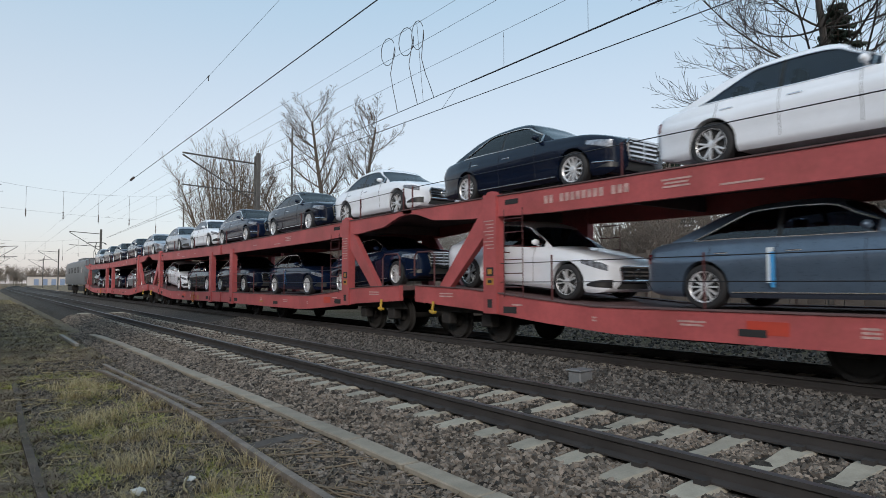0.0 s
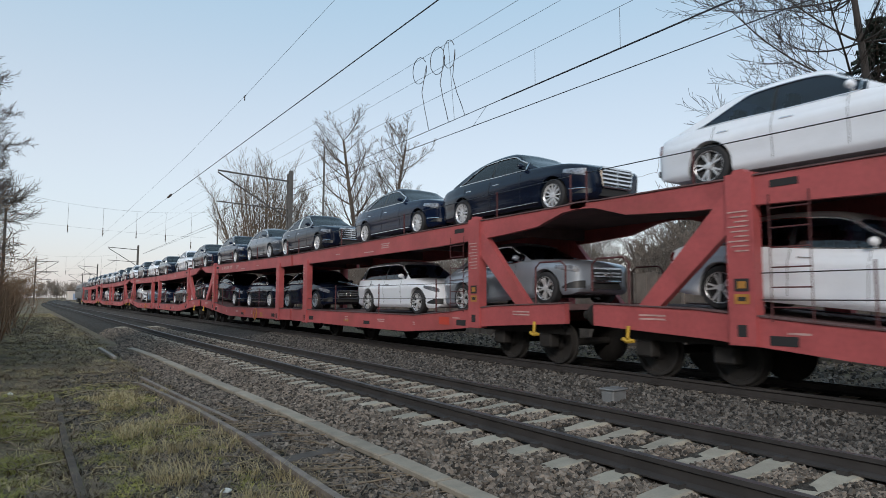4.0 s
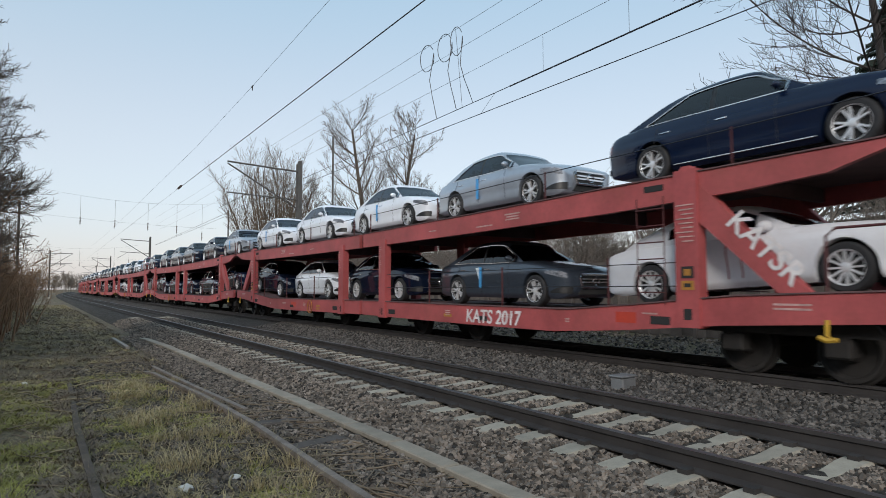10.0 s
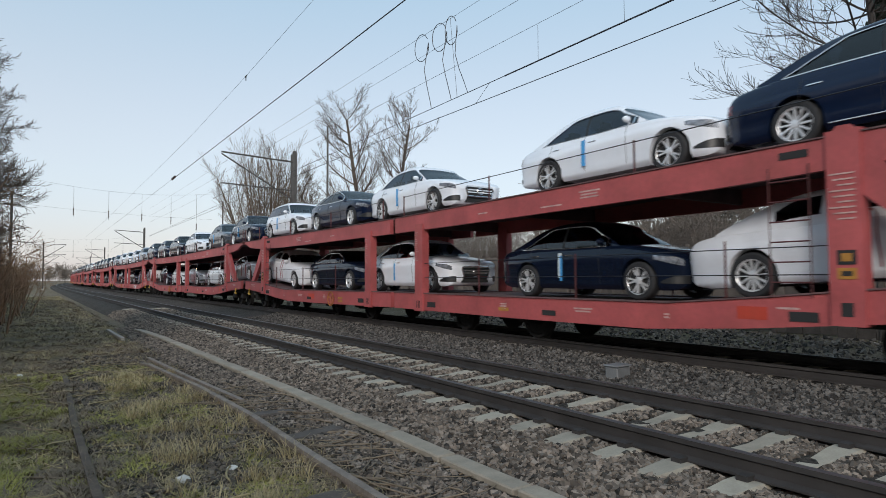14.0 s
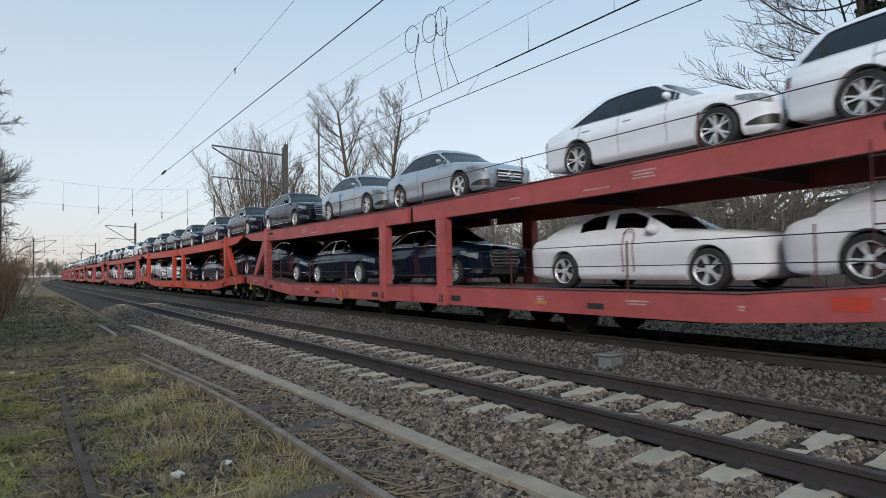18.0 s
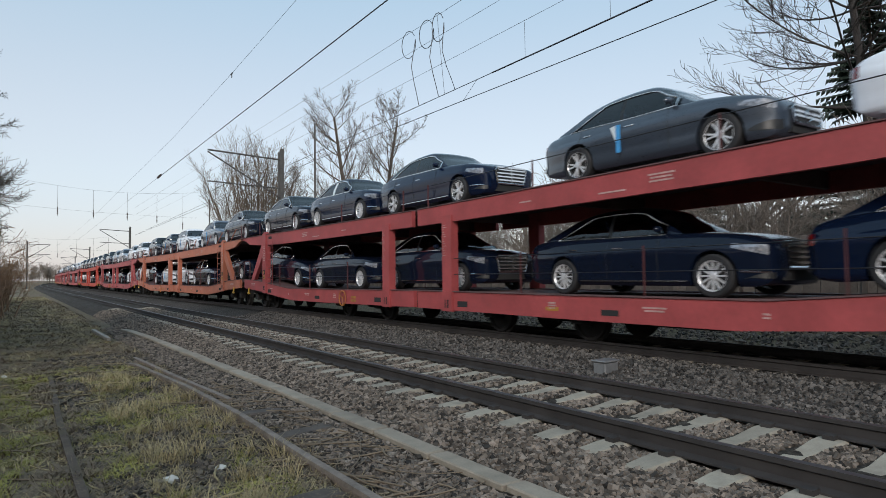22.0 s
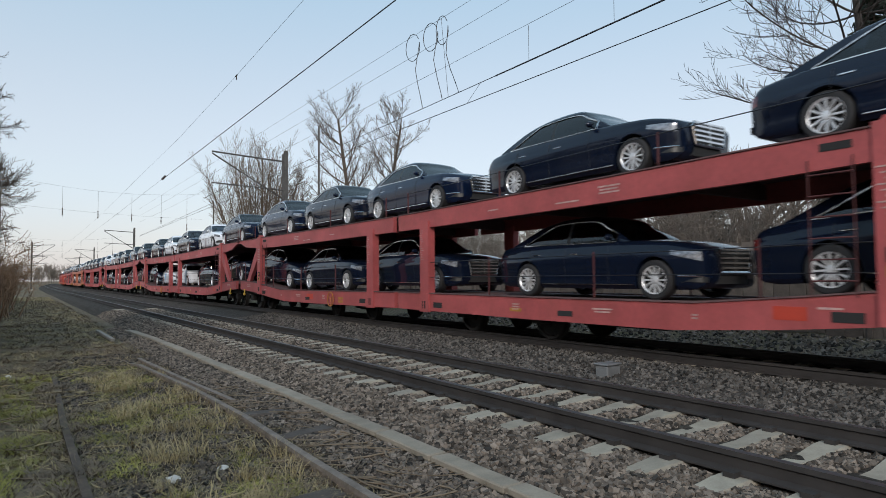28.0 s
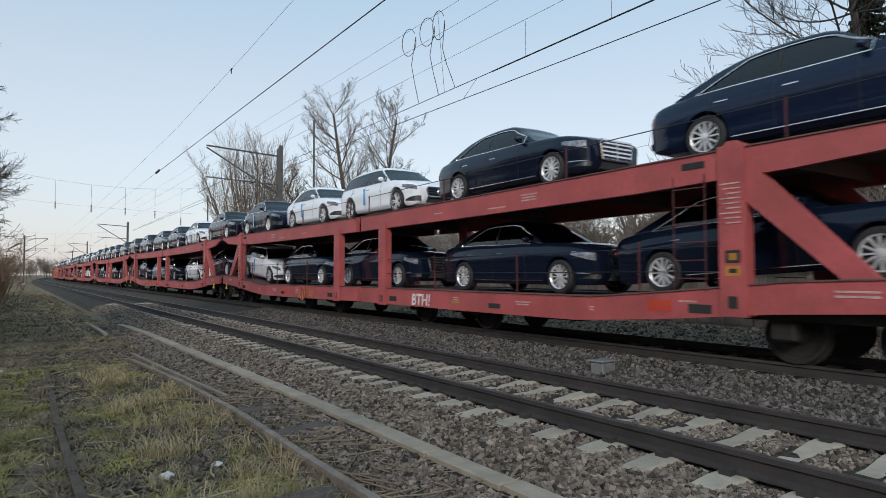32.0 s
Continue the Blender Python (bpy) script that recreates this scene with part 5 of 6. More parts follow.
def stones(name, n, area, z_of, size, label, seed, skip=None, power=1.6, m=STONE):
    r = np.random.RandomState(seed)
    cube = np.array([(x, y, z) for x in (-1, 1) for y in (-1, 1) for z in (-1, 1)], float)
    quads = [(0, 1, 3, 2), (4, 6, 7, 5), (0, 4, 5, 1), (2, 3, 7, 6), (0, 2, 6, 4), (1, 5, 7, 3)]
    verts, faces = [], []
    x0, x1, y0, y1 = area
    for _ in range(n):
        x, y = r.uniform(x0, x1), y0 + (y1 - y0) * r.uniform() ** power
        if skip and skip(x, y):
            continue
        s = size * r.uniform(0.5, 1.35) * (1 + 0.012 * y)
        c = cube * r.uniform(0.55, 1.1, (8, 3)) * s * r.uniform(0.6, 1.2, 3)
        an = r.uniform(0, math.tau, 3)
        c = c @ np.array(Euler(an).to_matrix())
        i = len(verts)
        verts += (c + (x, y, z_of(x, y) + s * 0.25)).tolist()
        faces += [tuple(i + k for k in q) for q in quads]
    me = bpy.data.meshes.new(name)
    me.from_pydata(verts, [], faces)
    return solid(name, me, m, label, "stones", kind="stuff")


def trough_x(y):
    return lerp_table(y, [(0, 3.0), (5, 3.02), (9, 3.01), (12, 2.97), (17.6, 2.93), (21, 2.78), (24, 2.5)])


def on_track(x, y):
    """True on rails and on the sleepers' tops."""
    d = abs(x - NEAR_X)
    if y < 22 and abs(x - trough_x(y)) < 0.125:
        return True
    if abs(d - GAUGE / 2) < 0.1:
        return True
    k = (y - 0.42) / SP
    return d < 1.22 and abs(k - round(k)) * SP < 0.13


stones("ballast_stones", 115000, (2.3, 6.6, 1.4, 34), bed_z, 0.0205, "loose brown and grey crushed stones of the ballast", 81, on_track)
stones("dark_ballast_stones", 22000, (6.4, 8.9, 1.4, 26), bed_z, 0.022, "darker crushed stones between the two tracks", 84, on_track, m=STONE_DARK)
stones("siding_stones", 22000, (0.5, 2.85, 2.4, 15), lambda x, y: max(ground_z(x, y), bed_z(x, y) if x > 1.9 else -9), 0.019, "dark gravel and slag around the old siding", 82, m=STONE_BROWN)
stones("gravel", 9000, (10.9, 16.0, -1.0, 24), lambda x, y: max(ground_z(x, y), bed_z(x, y) if x < 12.8 else -9), 0.035, "pale loose gravel beyond the train", 83)

dead_sticks("dead_branches", 190, (2.12, 2.75, 3.2, 9.5), 0.2, 0.9, DEAD_WEED, "dark dead branches lying along the rusty rail", 85)
dead_sticks("dry_stalks", 420, (-2.5, 1.9, 2.8, 14), 0.12, 0.5, GRASS_DRY, "dry stalks and twigs strewn over the grass", 86)
dead_sticks("brown_twigs", 500, (-3.0, 2.2, 2.8, 18), 0.15, 0.6, DEAD_WEED, "brown twigs and leaf litter on the soil", 87)
# ---- siding, cable trough, odds and ends ----
RUST = mat("rusty old rail", (0.20, 0.165, 0.138), 0.9, var=0.35, scale=5, fine=40, bump=0.002)
RUST_DARK = mat("dark earthy rust", (0.085, 0.062, 0.048), 0.95, var=0.45, scale=4, fine=30, bump=0.006, dirt=(0.10, 0.085, 0.04), dirt_amount=0.8)
OLD_WOOD = mat("rotten sleeper wood", (0.085, 0.07, 0.06), 0.95, var=0.35, scale=7, fine=50, bump=0.006)


def bar_along(pts, prof):
    bm = B()
    rings = [[bm.verts.new((x + a, y, z + b)) for a, b in prof] for x, y, z in pts]
    n = len(prof)
    for r, q in zip(rings, rings[1:]):
        for i in range(n):
            bm.faces.new((r[i], r[(i + 1) % n], q[(i + 1) % n], q[i]))
    bm.faces.new(rings[0])
    bm.faces.new(rings[-1][::-1])
    return bm


RAIL_PROF = [(-0.033, 0), (0.033, 0), (0.033, -0.036), (0.01, -0.05), (0.01, -0.11), (0.06, -0.13), (-0.06, -0.13), (-0.01, -0.11), (-0.01, -0.05), (-0.033, -0.036)]
siding = thing("old_siding", "disused siding with rusty rails half sunk in grass", "railway track", kind="structure")
part("rail", bar_along([(2.03, -4, -0.225), (2.05, 5, -0.225), (2.08, 7, -0.225), (2.03, 9.4, -0.24), (1.82, 12.6, -0.26), (1.70, 14, -0.36)], RAIL_PROF), RUST, siding, "rusty rail standing proud of the soil")
part("rail", bar_along([(0.44, -4, -0.27), (0.43, 5, -0.27), (0.42, 8, -0.283), (0.46, 10.5, -0.292), (0.50, 13.0, -0.31), (0.52, 14.2, -0.42)], RAIL_PROF), RUST_DARK, siding, "rusty rail buried in grass")
part("check_rail", bar_along([(2.30, 8.2, -0.27), (2.13, 10.5, -0.26), (1.97, 13.8, -0.27)], RAIL_PROF), RUST, siding)
rng = random.Random(9)
for x, y, ln, an in ((2.42, 6.1, 0.7, 14), (2.38, 7.3, 0.55, -9), (1.25, 4.2, 1.5, 5)):
    bm = B()
    box(bm, -ln / 2, ln / 2, -0.11, 0.11, -0.1, 0.055, 0.02)
    o = part("wooden_sleeper", bm, OLD_WOOD, siding)
    o.matrix_basis = pose(x, y, -0.335, 0, 0, an)
trough = thing("cable_trough", "grey concrete cable trough with separate lids", "cable trough", kind="structure")
lid = B()
box(lid, -0.095, 0.095, -0.485, 0.485, -0.03, 0.03, 0.012)
LID = finish(lid, "lid")
LID.materials.append(TROUGH)
side = B()
box(side, -0.085, 0.085, -0.498, 0.498, -0.26, -0.032, 0.01)
SIDE = finish(side, "channel")
SIDE.materials.append(TROUGH)
for k in range(21):
    y = 1.0 + k
    an = -math.degrees(math.atan((trough_x(y + 0.5) - trough_x(y - 0.5))))
    for me, nm in ((LID, "lid"), (SIDE, "channel")):
        o = part(nm, me, None, trough)
        o.matrix_basis = pose(trough_x(y) + rng.uniform(-0.008, 0.008), y, -0.262 + rng.uniform(-0.008, 0.008), rng.uniform(-0.4, 0.4), rng.uniform(-1, 1), an + rng.uniform(-0.5, 0.5))
bm = B()
box(bm, -0.05, 0.05, -1.8, 1.8, -0.04, 0.04, 0.01)
o = solid("old_plank", bm, mat("pale weathered wood", (0.30, 0.27, 0.23), 0.9, var=0.25, scale=6), "pale weathered plank lying beside the siding", "plank")
o.matrix_basis = pose(1.98, 20.0, -0.26, 0, 0, 0.5)
bm = B()
box(bm, -0.17, 0.17, -0.12, 0.12, -0.22, 0.0, 0.02)
box(bm, -0.19, 0.19, -0.14, 0.14, 0.0, 0.03, 0.01)
o = solid("junction_box", bm, mat("grey enamel", (0.16, 0.165, 0.17), 0.5, var=0.2), "small grey trackside junction box with a lid", "junction box")
o.matrix_basis = pose(7.75, 6.75, -0.12, 0, 0, 4)
LITTER = mat("pale litter", (0.62, 0.60, 0.56), 0.8, var=0.1)
for k, (x, y, s) in enumerate(((-0.15, 12.9, 0.05), (0.55, 13.8, 0.035), (-0.75, 7.6, 0.07), (1.05, 5.4, 0.06), (1.45, 5.45, 0.05), (0.85, 14.2, 0.04), (0.45, 4.6, 0.035), (2.35, 9.8, 0.04))):
    bm = B()
    bmesh.ops.create_icosphere(bm, subdivisions=2, radius=s)
    for v in bm.verts:
        v.co *= 1 + 0.35 * noise.noise(v.co * 22 + Vector((k, 0, 0)))
        v.co.z *= 0.55
    o = solid("pale_stone", bm, LITTER, "pale lump of stone lying in the grass", "stone", "pale stones in the grass")
    o.location = (x, y, ground_z(x, y) + s * 0.35)

# ---- fence and buildings behind the line ----
FENCE = mat("weathered brown boards", (0.115, 0.096, 0.083), 0.9, var=0.35, scale=2.5, fine=25, rand=0.25)
fence = thing("board_fence", "brown weathered board fence behind the line", "fence")
plank = B()
box(plank, -0.02, 0.02, -0.2, 0.2, 0, 2.3, 0.006)
PLANK = finish(plank, "board")
PLANK.materials.append(FENCE)
for k in range(110):
    o = part("board", PLANK, None, fence)
    o.matrix_basis = pose(16.2 + rng.uniform(-0.012, 0.012), -6 + 0.41 * k, -0.15 + rng.uniform(-0.05, 0.05), rng.uniform(-0.6, 0.6), 0, 0)
for k in range(19):
    bm = B()
    box(bm, 16.12, 16.22 - 0.045, -6.15 + 2.5 * k - 0.06, -6.15 + 2.5 * k + 0.06, -0.2, 2.25, 0.01)
    part("post", bm, FENCE, fence)
PALE_WALL = mat("pale rendered wall", (0.55, 0.50, 0.46), 0.85, var=0.1, scale=0.3, fine=4)
ROOF = mat("dark roofing", (0.09, 0.075, 0.07), 0.85, var=0.2, scale=0.5, fine=6)
hall = thing("warehouse", "long pale low warehouse far down the line", "building")
bm = B()
box(bm, 17, 36, 338, 352, 0.3, 4.4)
part("wall", bm, PALE_WALL, hall)
bm = B()
box(bm, 16.7, 36.3, 337.7, 352.3, 4.4, 4.8)
part("roof", bm, ROOF, hall)
for k in range(5):
    bm = B()
    box(bm, 19 + 3.4 * k, 20.9 + 3.4 * k, 337.9, 338.02, 0.4, 3.2)
    part("gate", bm, mat("blue gate", (0.22, 0.28, 0.40), 0.6), hall)


def treeline(name, x0, x1, y, h, n, seed, label, m):
    rng = random.Random(seed)
    segs = []
    for _ in range(n):
        x, hh = rng.uniform(x0, x1), h * rng.uniform(0.5, 1.1)
        yy = y + rng.uniform(-12, 12)
        segs.append((x, yy, 0, x, yy, hh * 0.7, 0.12, 0.06))
        for _ in range(14):
            z = hh * rng.uniform(0.2, 0.75)
            d = Vector((rng.uniform(-1, 1), rng.uniform(-1, 1), rng.uniform(0.6, 1.4))).normalized() * hh * rng.uniform(0.15, 0.34)
            segs.append((x, yy, z, x + d.x, yy + d.y, z + d.z, 0.10, 0.04))
            for _ in range(3):
                e = Vector((rng.uniform(-1, 1), rng.uniform(-1, 1), rng.uniform(0.2, 1))).normalized() * hh * 0.13
                segs.append((x + d.x * 0.6, yy + d.y * 0.6, z + d.z * 0.6, x + d.x + e.x, yy + d.y + e.y, z + d.z + e.z, 0.07, 0.035))
    solid(name, segments_mesh(segs, name, 3), m, label, "woodland", kind="stuff")


# no air haze is rendered: the far woods carry it in their pale twig colour
treeline("distant_wood", -10, 120, 430, 11, 330, 91, "bare woodland at the end of the line, coloured pale for haze", TWIG_PALE)
treeline("side_wood", -34, -7, 150, 5.0, 260, 92, "russet bare brush along the far siding", TWIG_WARM)
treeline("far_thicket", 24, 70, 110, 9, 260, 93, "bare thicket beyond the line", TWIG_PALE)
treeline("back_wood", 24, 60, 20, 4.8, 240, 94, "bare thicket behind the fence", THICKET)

# ---- overhead line ----
STEEL = mat("galvanised mast steel", (0.10, 0.095, 0.09), 0.7, metal=0.3, var=0.25, scale=3)
INSUL = mat("brown insulator", (0.05, 0.03, 0.025), 0.3, var=0.2)


def wire(name, pts, r, label, sag=0.0):
    a, b = Vector(pts[0]), Vector(pts[-1])
    if len(pts) == 2:
        pts = [a.lerp(b, k / 16) + Vector((0, 0, -4 * sag * (k / 16) * (1 - k / 16))) for k in range(17)]
    bm = B()
    tube(bm, pts, r, 5)
    return solid(name, bm, WIRE, label, "wire", "wires of the overhead line", smooth=60)


# near track
wire("contact_wire", [(4.75, -5, 5.72), (5.05, 29, 5.72)], 0.011, "contact wire over the empty track")
wire("contact_wire", [(5.05, 29, 5.74), (5.14 + bend(130)[0], 130, 5.02)], 0.005, "contact wire over the empty track")
wire("carrier_wire", [(5.1, -5, 8.75), (5.1, 4, 8.05), (5.1, 12.1, 7.55), (5.1, 18.2, 7.25), (5.1, 26, 6.95), (5.1, 40, 6.75)], 0.0042, "carrier wire over the empty track")
wire("carrier_wire", [(5.1, 40, 6.75), (5.2, 120, 7.0)], 0.0042, "carrier wire over the empty track", 0.4)
bm = B()
tube(bm, [(5.1, 18.12, 7.25), (5.1, 18.28, 7.245)], 0.018, 6)
tube(bm, [(5.1, 18.2, 7.24), (5.1, 18.2, 7.12)], 0.015, 5)
solid("wire_clamp", bm, WIRE, "dark clamp on the carrier wire", "clamp")
# train track
wire("contact_wire", [(9.15, -5, 5.61), (9.26, 6, 5.66), (9.39, 18, 5.78), (9.95, 70, 5.82)], 0.010, "contact wire over the train")
wire("contact_wire", [(9.75, -5, 6.52), (9.8, 12, 6.36)], 0.018, "doubled feeder wire over the train")
wire("contact_wire", [(9.8, 12, 6.36), (9.9, 70, 5.83)], 0.010, "feeder wire over the train")
wire("carrier_wire", [(9.75, -5, 7.35), (9.9, 70, 7.25)], 0.0048, "carrier wire over the train", 0.12)
wire("carrier_wire", [(9.7, -5, 8.15), (9.9, 70, 7.9)], 0.0048, "carrier wire over the train", 0.06)
wire("carrier_wire", [(9.75, -5, 8.75), (9.9, 70, 8.65)], 0.0048, "carrier wire over the train", 0.05)
for y, za, zb, xa in ((10.75, 7.22, 6.38, 9.8), (8.2, 7.25, 6.42, 9.8), (22, 7.15, 6.27, 9.8), (33, 7.12, 6.17, 9.8), (12.6, 6.36, 5.73, 9.34), (18.5, 6.30, 5.78, 9.40)):
    wire("dropper", [(9.8, y, za), (xa, y, zb)], 0.005, "dropper of the overhead line")


def loop(y, lean, wide):
    pts = []
    for k in range(15):
        a = k / 14 * math.pi * 1.9 + 0.6
        pts.append((9.75 + 0.1 * math.cos(a), y - wide * math.cos(a), 8.3 + 0.42 * math.sin(a)))
    pts += [(9.78, y - lean * 0.2, 7.6), (9.8, y - lean * 0.45, 7.1), (9.8, y - lean * 0.8, 6.65), (9.8, y - lean, 6.36)]
    bm = B()
    tube(bm, pts, 0.011, 5)
    solid("jumper_cable", bm, WIRE, "looped jumper cable hanging from the overhead line", "cable", "jumper cables", smooth=60)


loop(15.9, 0.45, 0.24)
loop(14.9, 0.5, 0.24)
loop(14.3, 0.7, 0.16)
wire("dropper", [(9.8, 14.42, 8.71), (9.8, 14.1, 6.35)], 0.006, "dropper of the overhead line")


def insulator(bm, p, q):
    p, q = Vector(p), Vector(q)
    n = 5
    for k in range(n):
        a, b = p.lerp(q, (k + 0.15) / n), p.lerp(q, (k + 0.6) / n)
        tube(bm, [a, b], 0.05, 8)
    tube(bm, [p, q], 0.025, 6)


def mast(x, y, h, reach, twin=True):
    t = thing("catenary_mast", "steel overhead line mast with a cantilever", "mast", "catenary masts")
    for k, dy in enumerate((-0.17, 0.17) if twin else (0,)):
        bm = B()
        box(bm, x - 0.11, x + 0.11, y + dy - 0.10, y + dy + 0.10, -0.4, h - 0.15 * k, 0.01)
        part("column", bm, STEEL, t)
    if twin:
        bm = B()
        for k in range(9):
            box(bm, x - 0.09, x + 0.09, y - 0.1, y + 0.1, 0.6 + 0.95 * k, 0.72 + 0.95 * k)
        part("batten_plates", bm, STEEL, t)
    for z0, z1, r in ((h - 0.65, h - 0.45, 0.05), (h - 3.0, h - 0.55, 0.045), (h - 2.4, h - 2.25, 0.04)):
        bm = B()
        tube(bm, [(x, y, z0), (x - reach, y, z1)], r, 7)
        part("cantilever_tube", bm, STEEL, t)
    bm = B()
    insulator(bm, (x - 0.2, y, h - 0.62), (x - 0.85, y, h - 0.58))
    insulator(bm, (x - 0.2, y, h - 2.9), (x - 0.75, y, h - 2.5))
    part("insulators", bm, INSUL, t)
    bm = B()
    tube(bm, [(x - reach * 0.75, y, h - 2.3), (x - reach * 1.1, y, h - 3.2)], 0.02, 5)
    part("steady_arm", bm, STEEL, t)
    bm = B()
    box(bm, x - 0.28, x + 0.28, y - 0.3, y + 0.3, -0.5, -0.1)
    part("footing", bm, CONCRETE, t)


mast(13.2, 36.6, 9.1, 4.3)
for y in (98, 160, 222):
    mast(13.2 + bend(y)[0], y, 8.8, 3.8)
for y in (130, 190):
    mast(1.4 + bend(y)[0], y, 8.2, -3.4, False)
for x, y, h, r in ((16.0, 38, 11.35, 0.085), (16.0, 65, 9.3, 0.09), (-1.6, 62, 8.6, 0.12)):
    bm = B()
    tube(bm, [(x, y, -0.3), (x, y, h)], r, 8, r * 0.75)
    solid("wooden_pole", bm, STEEL, "slim dark pole beyond the line", "pole", "line poles")
# cross-spans with hanging insulators
for y, zl, zr in ((58, 10.2, 9.0), (112, 8.6, 8.4)):
    wire("span_wire", [(-4.5, y, zl), (13.3, y, zr)], 0.006, "cross-span wire over the tracks", 0.9)
    wire("span_wire", [(-4.5, y, zl - 2.6), (13.3, y, zr - 2.3)], 0.005, "cross-span wire over the tracks", 0.25)
    for x in (2.6, 5.1, 7.6, 9.9, 12.0):
        bm = B()
        f = (x + 4.5) / 17.8
        hi = zl + (zr - zl) * f - 3.6 * f * (1 - f)
        lo = zl - 2.6 + (zr - zl + 0.3) * f - f * (1 - f)
        zi = lo - 0.45 + 0.3 * math.sin(x * 5 + y)
        insulator(bm, (x, y, zi + 0.3), (x, y, zi - 0.3))
        tube(bm, [(x, y, hi), (x, y, min(lo, zi) - 0.4)], 0.009, 4)
        solid("span_insulator", bm, INSUL, "brown insulator hung from a cross-span wire", "insulator", "span insulators")
bm = B()
insulator(bm, (5.03, 28.6, 5.74), (5.06, 29.5, 5.74))
solid("line_insulator", bm, INSUL, "dark insulator in the contact wire", "insulator")
for x, y, h in ((-3.2, 85, 9.5), (-5.0, 135, 9.0)):
    t = thing("lattice_mast", "far lattice steel mast", "mast", "lattice masts")
    for sx, sy in ((-1, -1), (-1, 1), (1, -1), (1, 1)):
        bm = B()
        tube(bm, [(x + sx * 0.28, y + sy * 0.28, 0), (x + sx * 0.16, y + sy * 0.16, h)], 0.035, 4)
        part("leg", bm, STEEL, t)
    bm = B()
    for k in range(16):
        z, s = h * k / 16, 0.28 - 0.12 * k / 16
        tube(bm, [(x - s, y - s, z), (x + s, y - s, z + h / 16)], 0.018, 4)
        tube(bm, [(x + s, y - s, z), (x - s, y - s, z + h / 16)], 0.018, 4)
    tagged(part("bracing", bm, STEEL, t), kind="stuff")
# ---- the train ----
MOVERS = []       # (thing, x, y at 0 s, z, tilt in degrees)
FIRST_GAP = 12.79  # place at 0 s of the coupling between the second and the third wagon
# One row for each wagon from the front of the train: paint, upper cars, lower cars, each from the leading end backwards.
# A car: paint, kind, rim (m, f, t), film on its doors (b, w or -) and its shift from the usual place in decimetres.
CONSIST = [
    ("red", "sEm- nSm- kSm- nSm- sEm-", "kSm- kEm- kSm- sEm- kSm-"),
    ("red", "sEt- wEm- nSm- kSm- wEt-", "wEm- kSm- kSm- nEmw nSm-"),
    ("red", "kSm-+5 wEt- kSm-+5 wEt--4 kSm-", "wEt-+7 bSmw+3 nSm- kSm--2 kSm--1"),
    ("red", "nSm-+2 gXm-+3 kMm-+5 nSm--8 kSm-", "kSm-+3 kXm-+2 kEm-+2 wTtb-5 sEt-"),
    ("red", "wEt- nSm- wEt--1 rEtw nXm-+4", "wEt- kEm- kSm--1 wEt--1 sEt-+2"),
    ("red", "nSm--5 gSm- kSm-+1 kEm--1 sEmb+1", "kSm- kSm-+5 kSm-+1 kMm-+4 nSm-+3"),
    ("red", "wEtb wEt- wEtb-5 sEtb+4 nSt--2", "kEm- wEt- kEm--2 gEtb+3 wWm--2"),
    ("red", "nXm-+5 kSm-+5 wEt--1 gEtb-8 nEmb-4", "kEm--7 wEt--7 sTt--9 wTt--6 sCtb-5"),
    ("red", "wTtb nCf-+1 wEtb+2 wEtb-10 nSm--4", "wWm- kCf--1 wEtw+2 kEtw-4 wWm-+2"),
    ("bright", "kSm--3 kSt--2 nSm--1 nSm- kSm-", "wEtb-1 wEtb+1 kSm- nSm- kSm-"),
    ("red", "kSm-+3 sEtb-3 sEfb+0 wEt--6 wTtb+1", "kSm- kMm-+3 kSm-+2 wWf--3 wWf--1"),
    ("orange", "kTmb nEfb wTtb+2 bEmb-4 kSm-", "kEm- wEtb wTm-+1 kMm-+12 kSm-+5"),
    ("maroon", "kSm- nMm-+4 nSt-+4 gEtb-3 wEt--4", "kSm- kSm--1 kSm-+2 kSm- nSm--1"),
    ("red", "wTtb-3 nSm- kSm-+3 kSmb+1 kSm-+2", "kSm-+2 kSm-+2 kSm-+1 kMm-+9 nSm-"),
    ("red", "kSm--5 wEt--4 kSm--1 wEt- nSm-", "kSm- wEtb-3 wWm- kSm- kSm-"),
    ("red", "nSm- kSm- nSm-+4 kSm-+4 kSm--3", "kSm- kSm--1 kSm-+3 kSm-+0 kSm--4"),
    ("red", "kMm--1 nMm--9 nSm--8 wEtb+1 kSm--2", "kSm-+1 sEtb-2 kEmw wEtb nEm--5"),
    ("red", "nEmw wEtb wTtb+2 kSm-+4 nSm--5", "wTtb kSm- kSm- kSm-+2 kSm-+2"),
]
SLOTS_UP = [11.0, 5.3, 0.0, -6.3, -12.0]
SLOTS_LOW = [10.9, 5.4, 0.2, -6.3, -11.9]
RIMS = {"m": "multi", "f": "five", "t": "twin"}
FILMS = {"b": "blue", "w": "white", "-": ""}
WAGON_PAINT = {
    "red": (WAGON_RED, "weathered red double-deck car transport wagon with raking end struts"),
    "bright": (WAGON_BRIGHT, "freshly painted bright red double-deck car transport wagon"),
    "orange": (WAGON_ORANGE, "orange double-deck car transport wagon with raking end struts"),
    "maroon": (WAGON_MAROON, "dull dark red double-deck car transport wagon"),
}


def seat(y, table, wb, lift):
    """Height and tilt of a car whose axles stand on a deck profile."""
    za, zb = lerp_table(abs(y - wb / 2), table) + lift, lerp_table(abs(y + wb / 2), table) + lift
    return (za + zb) / 2, math.degrees(math.atan2(zb - za, wb))


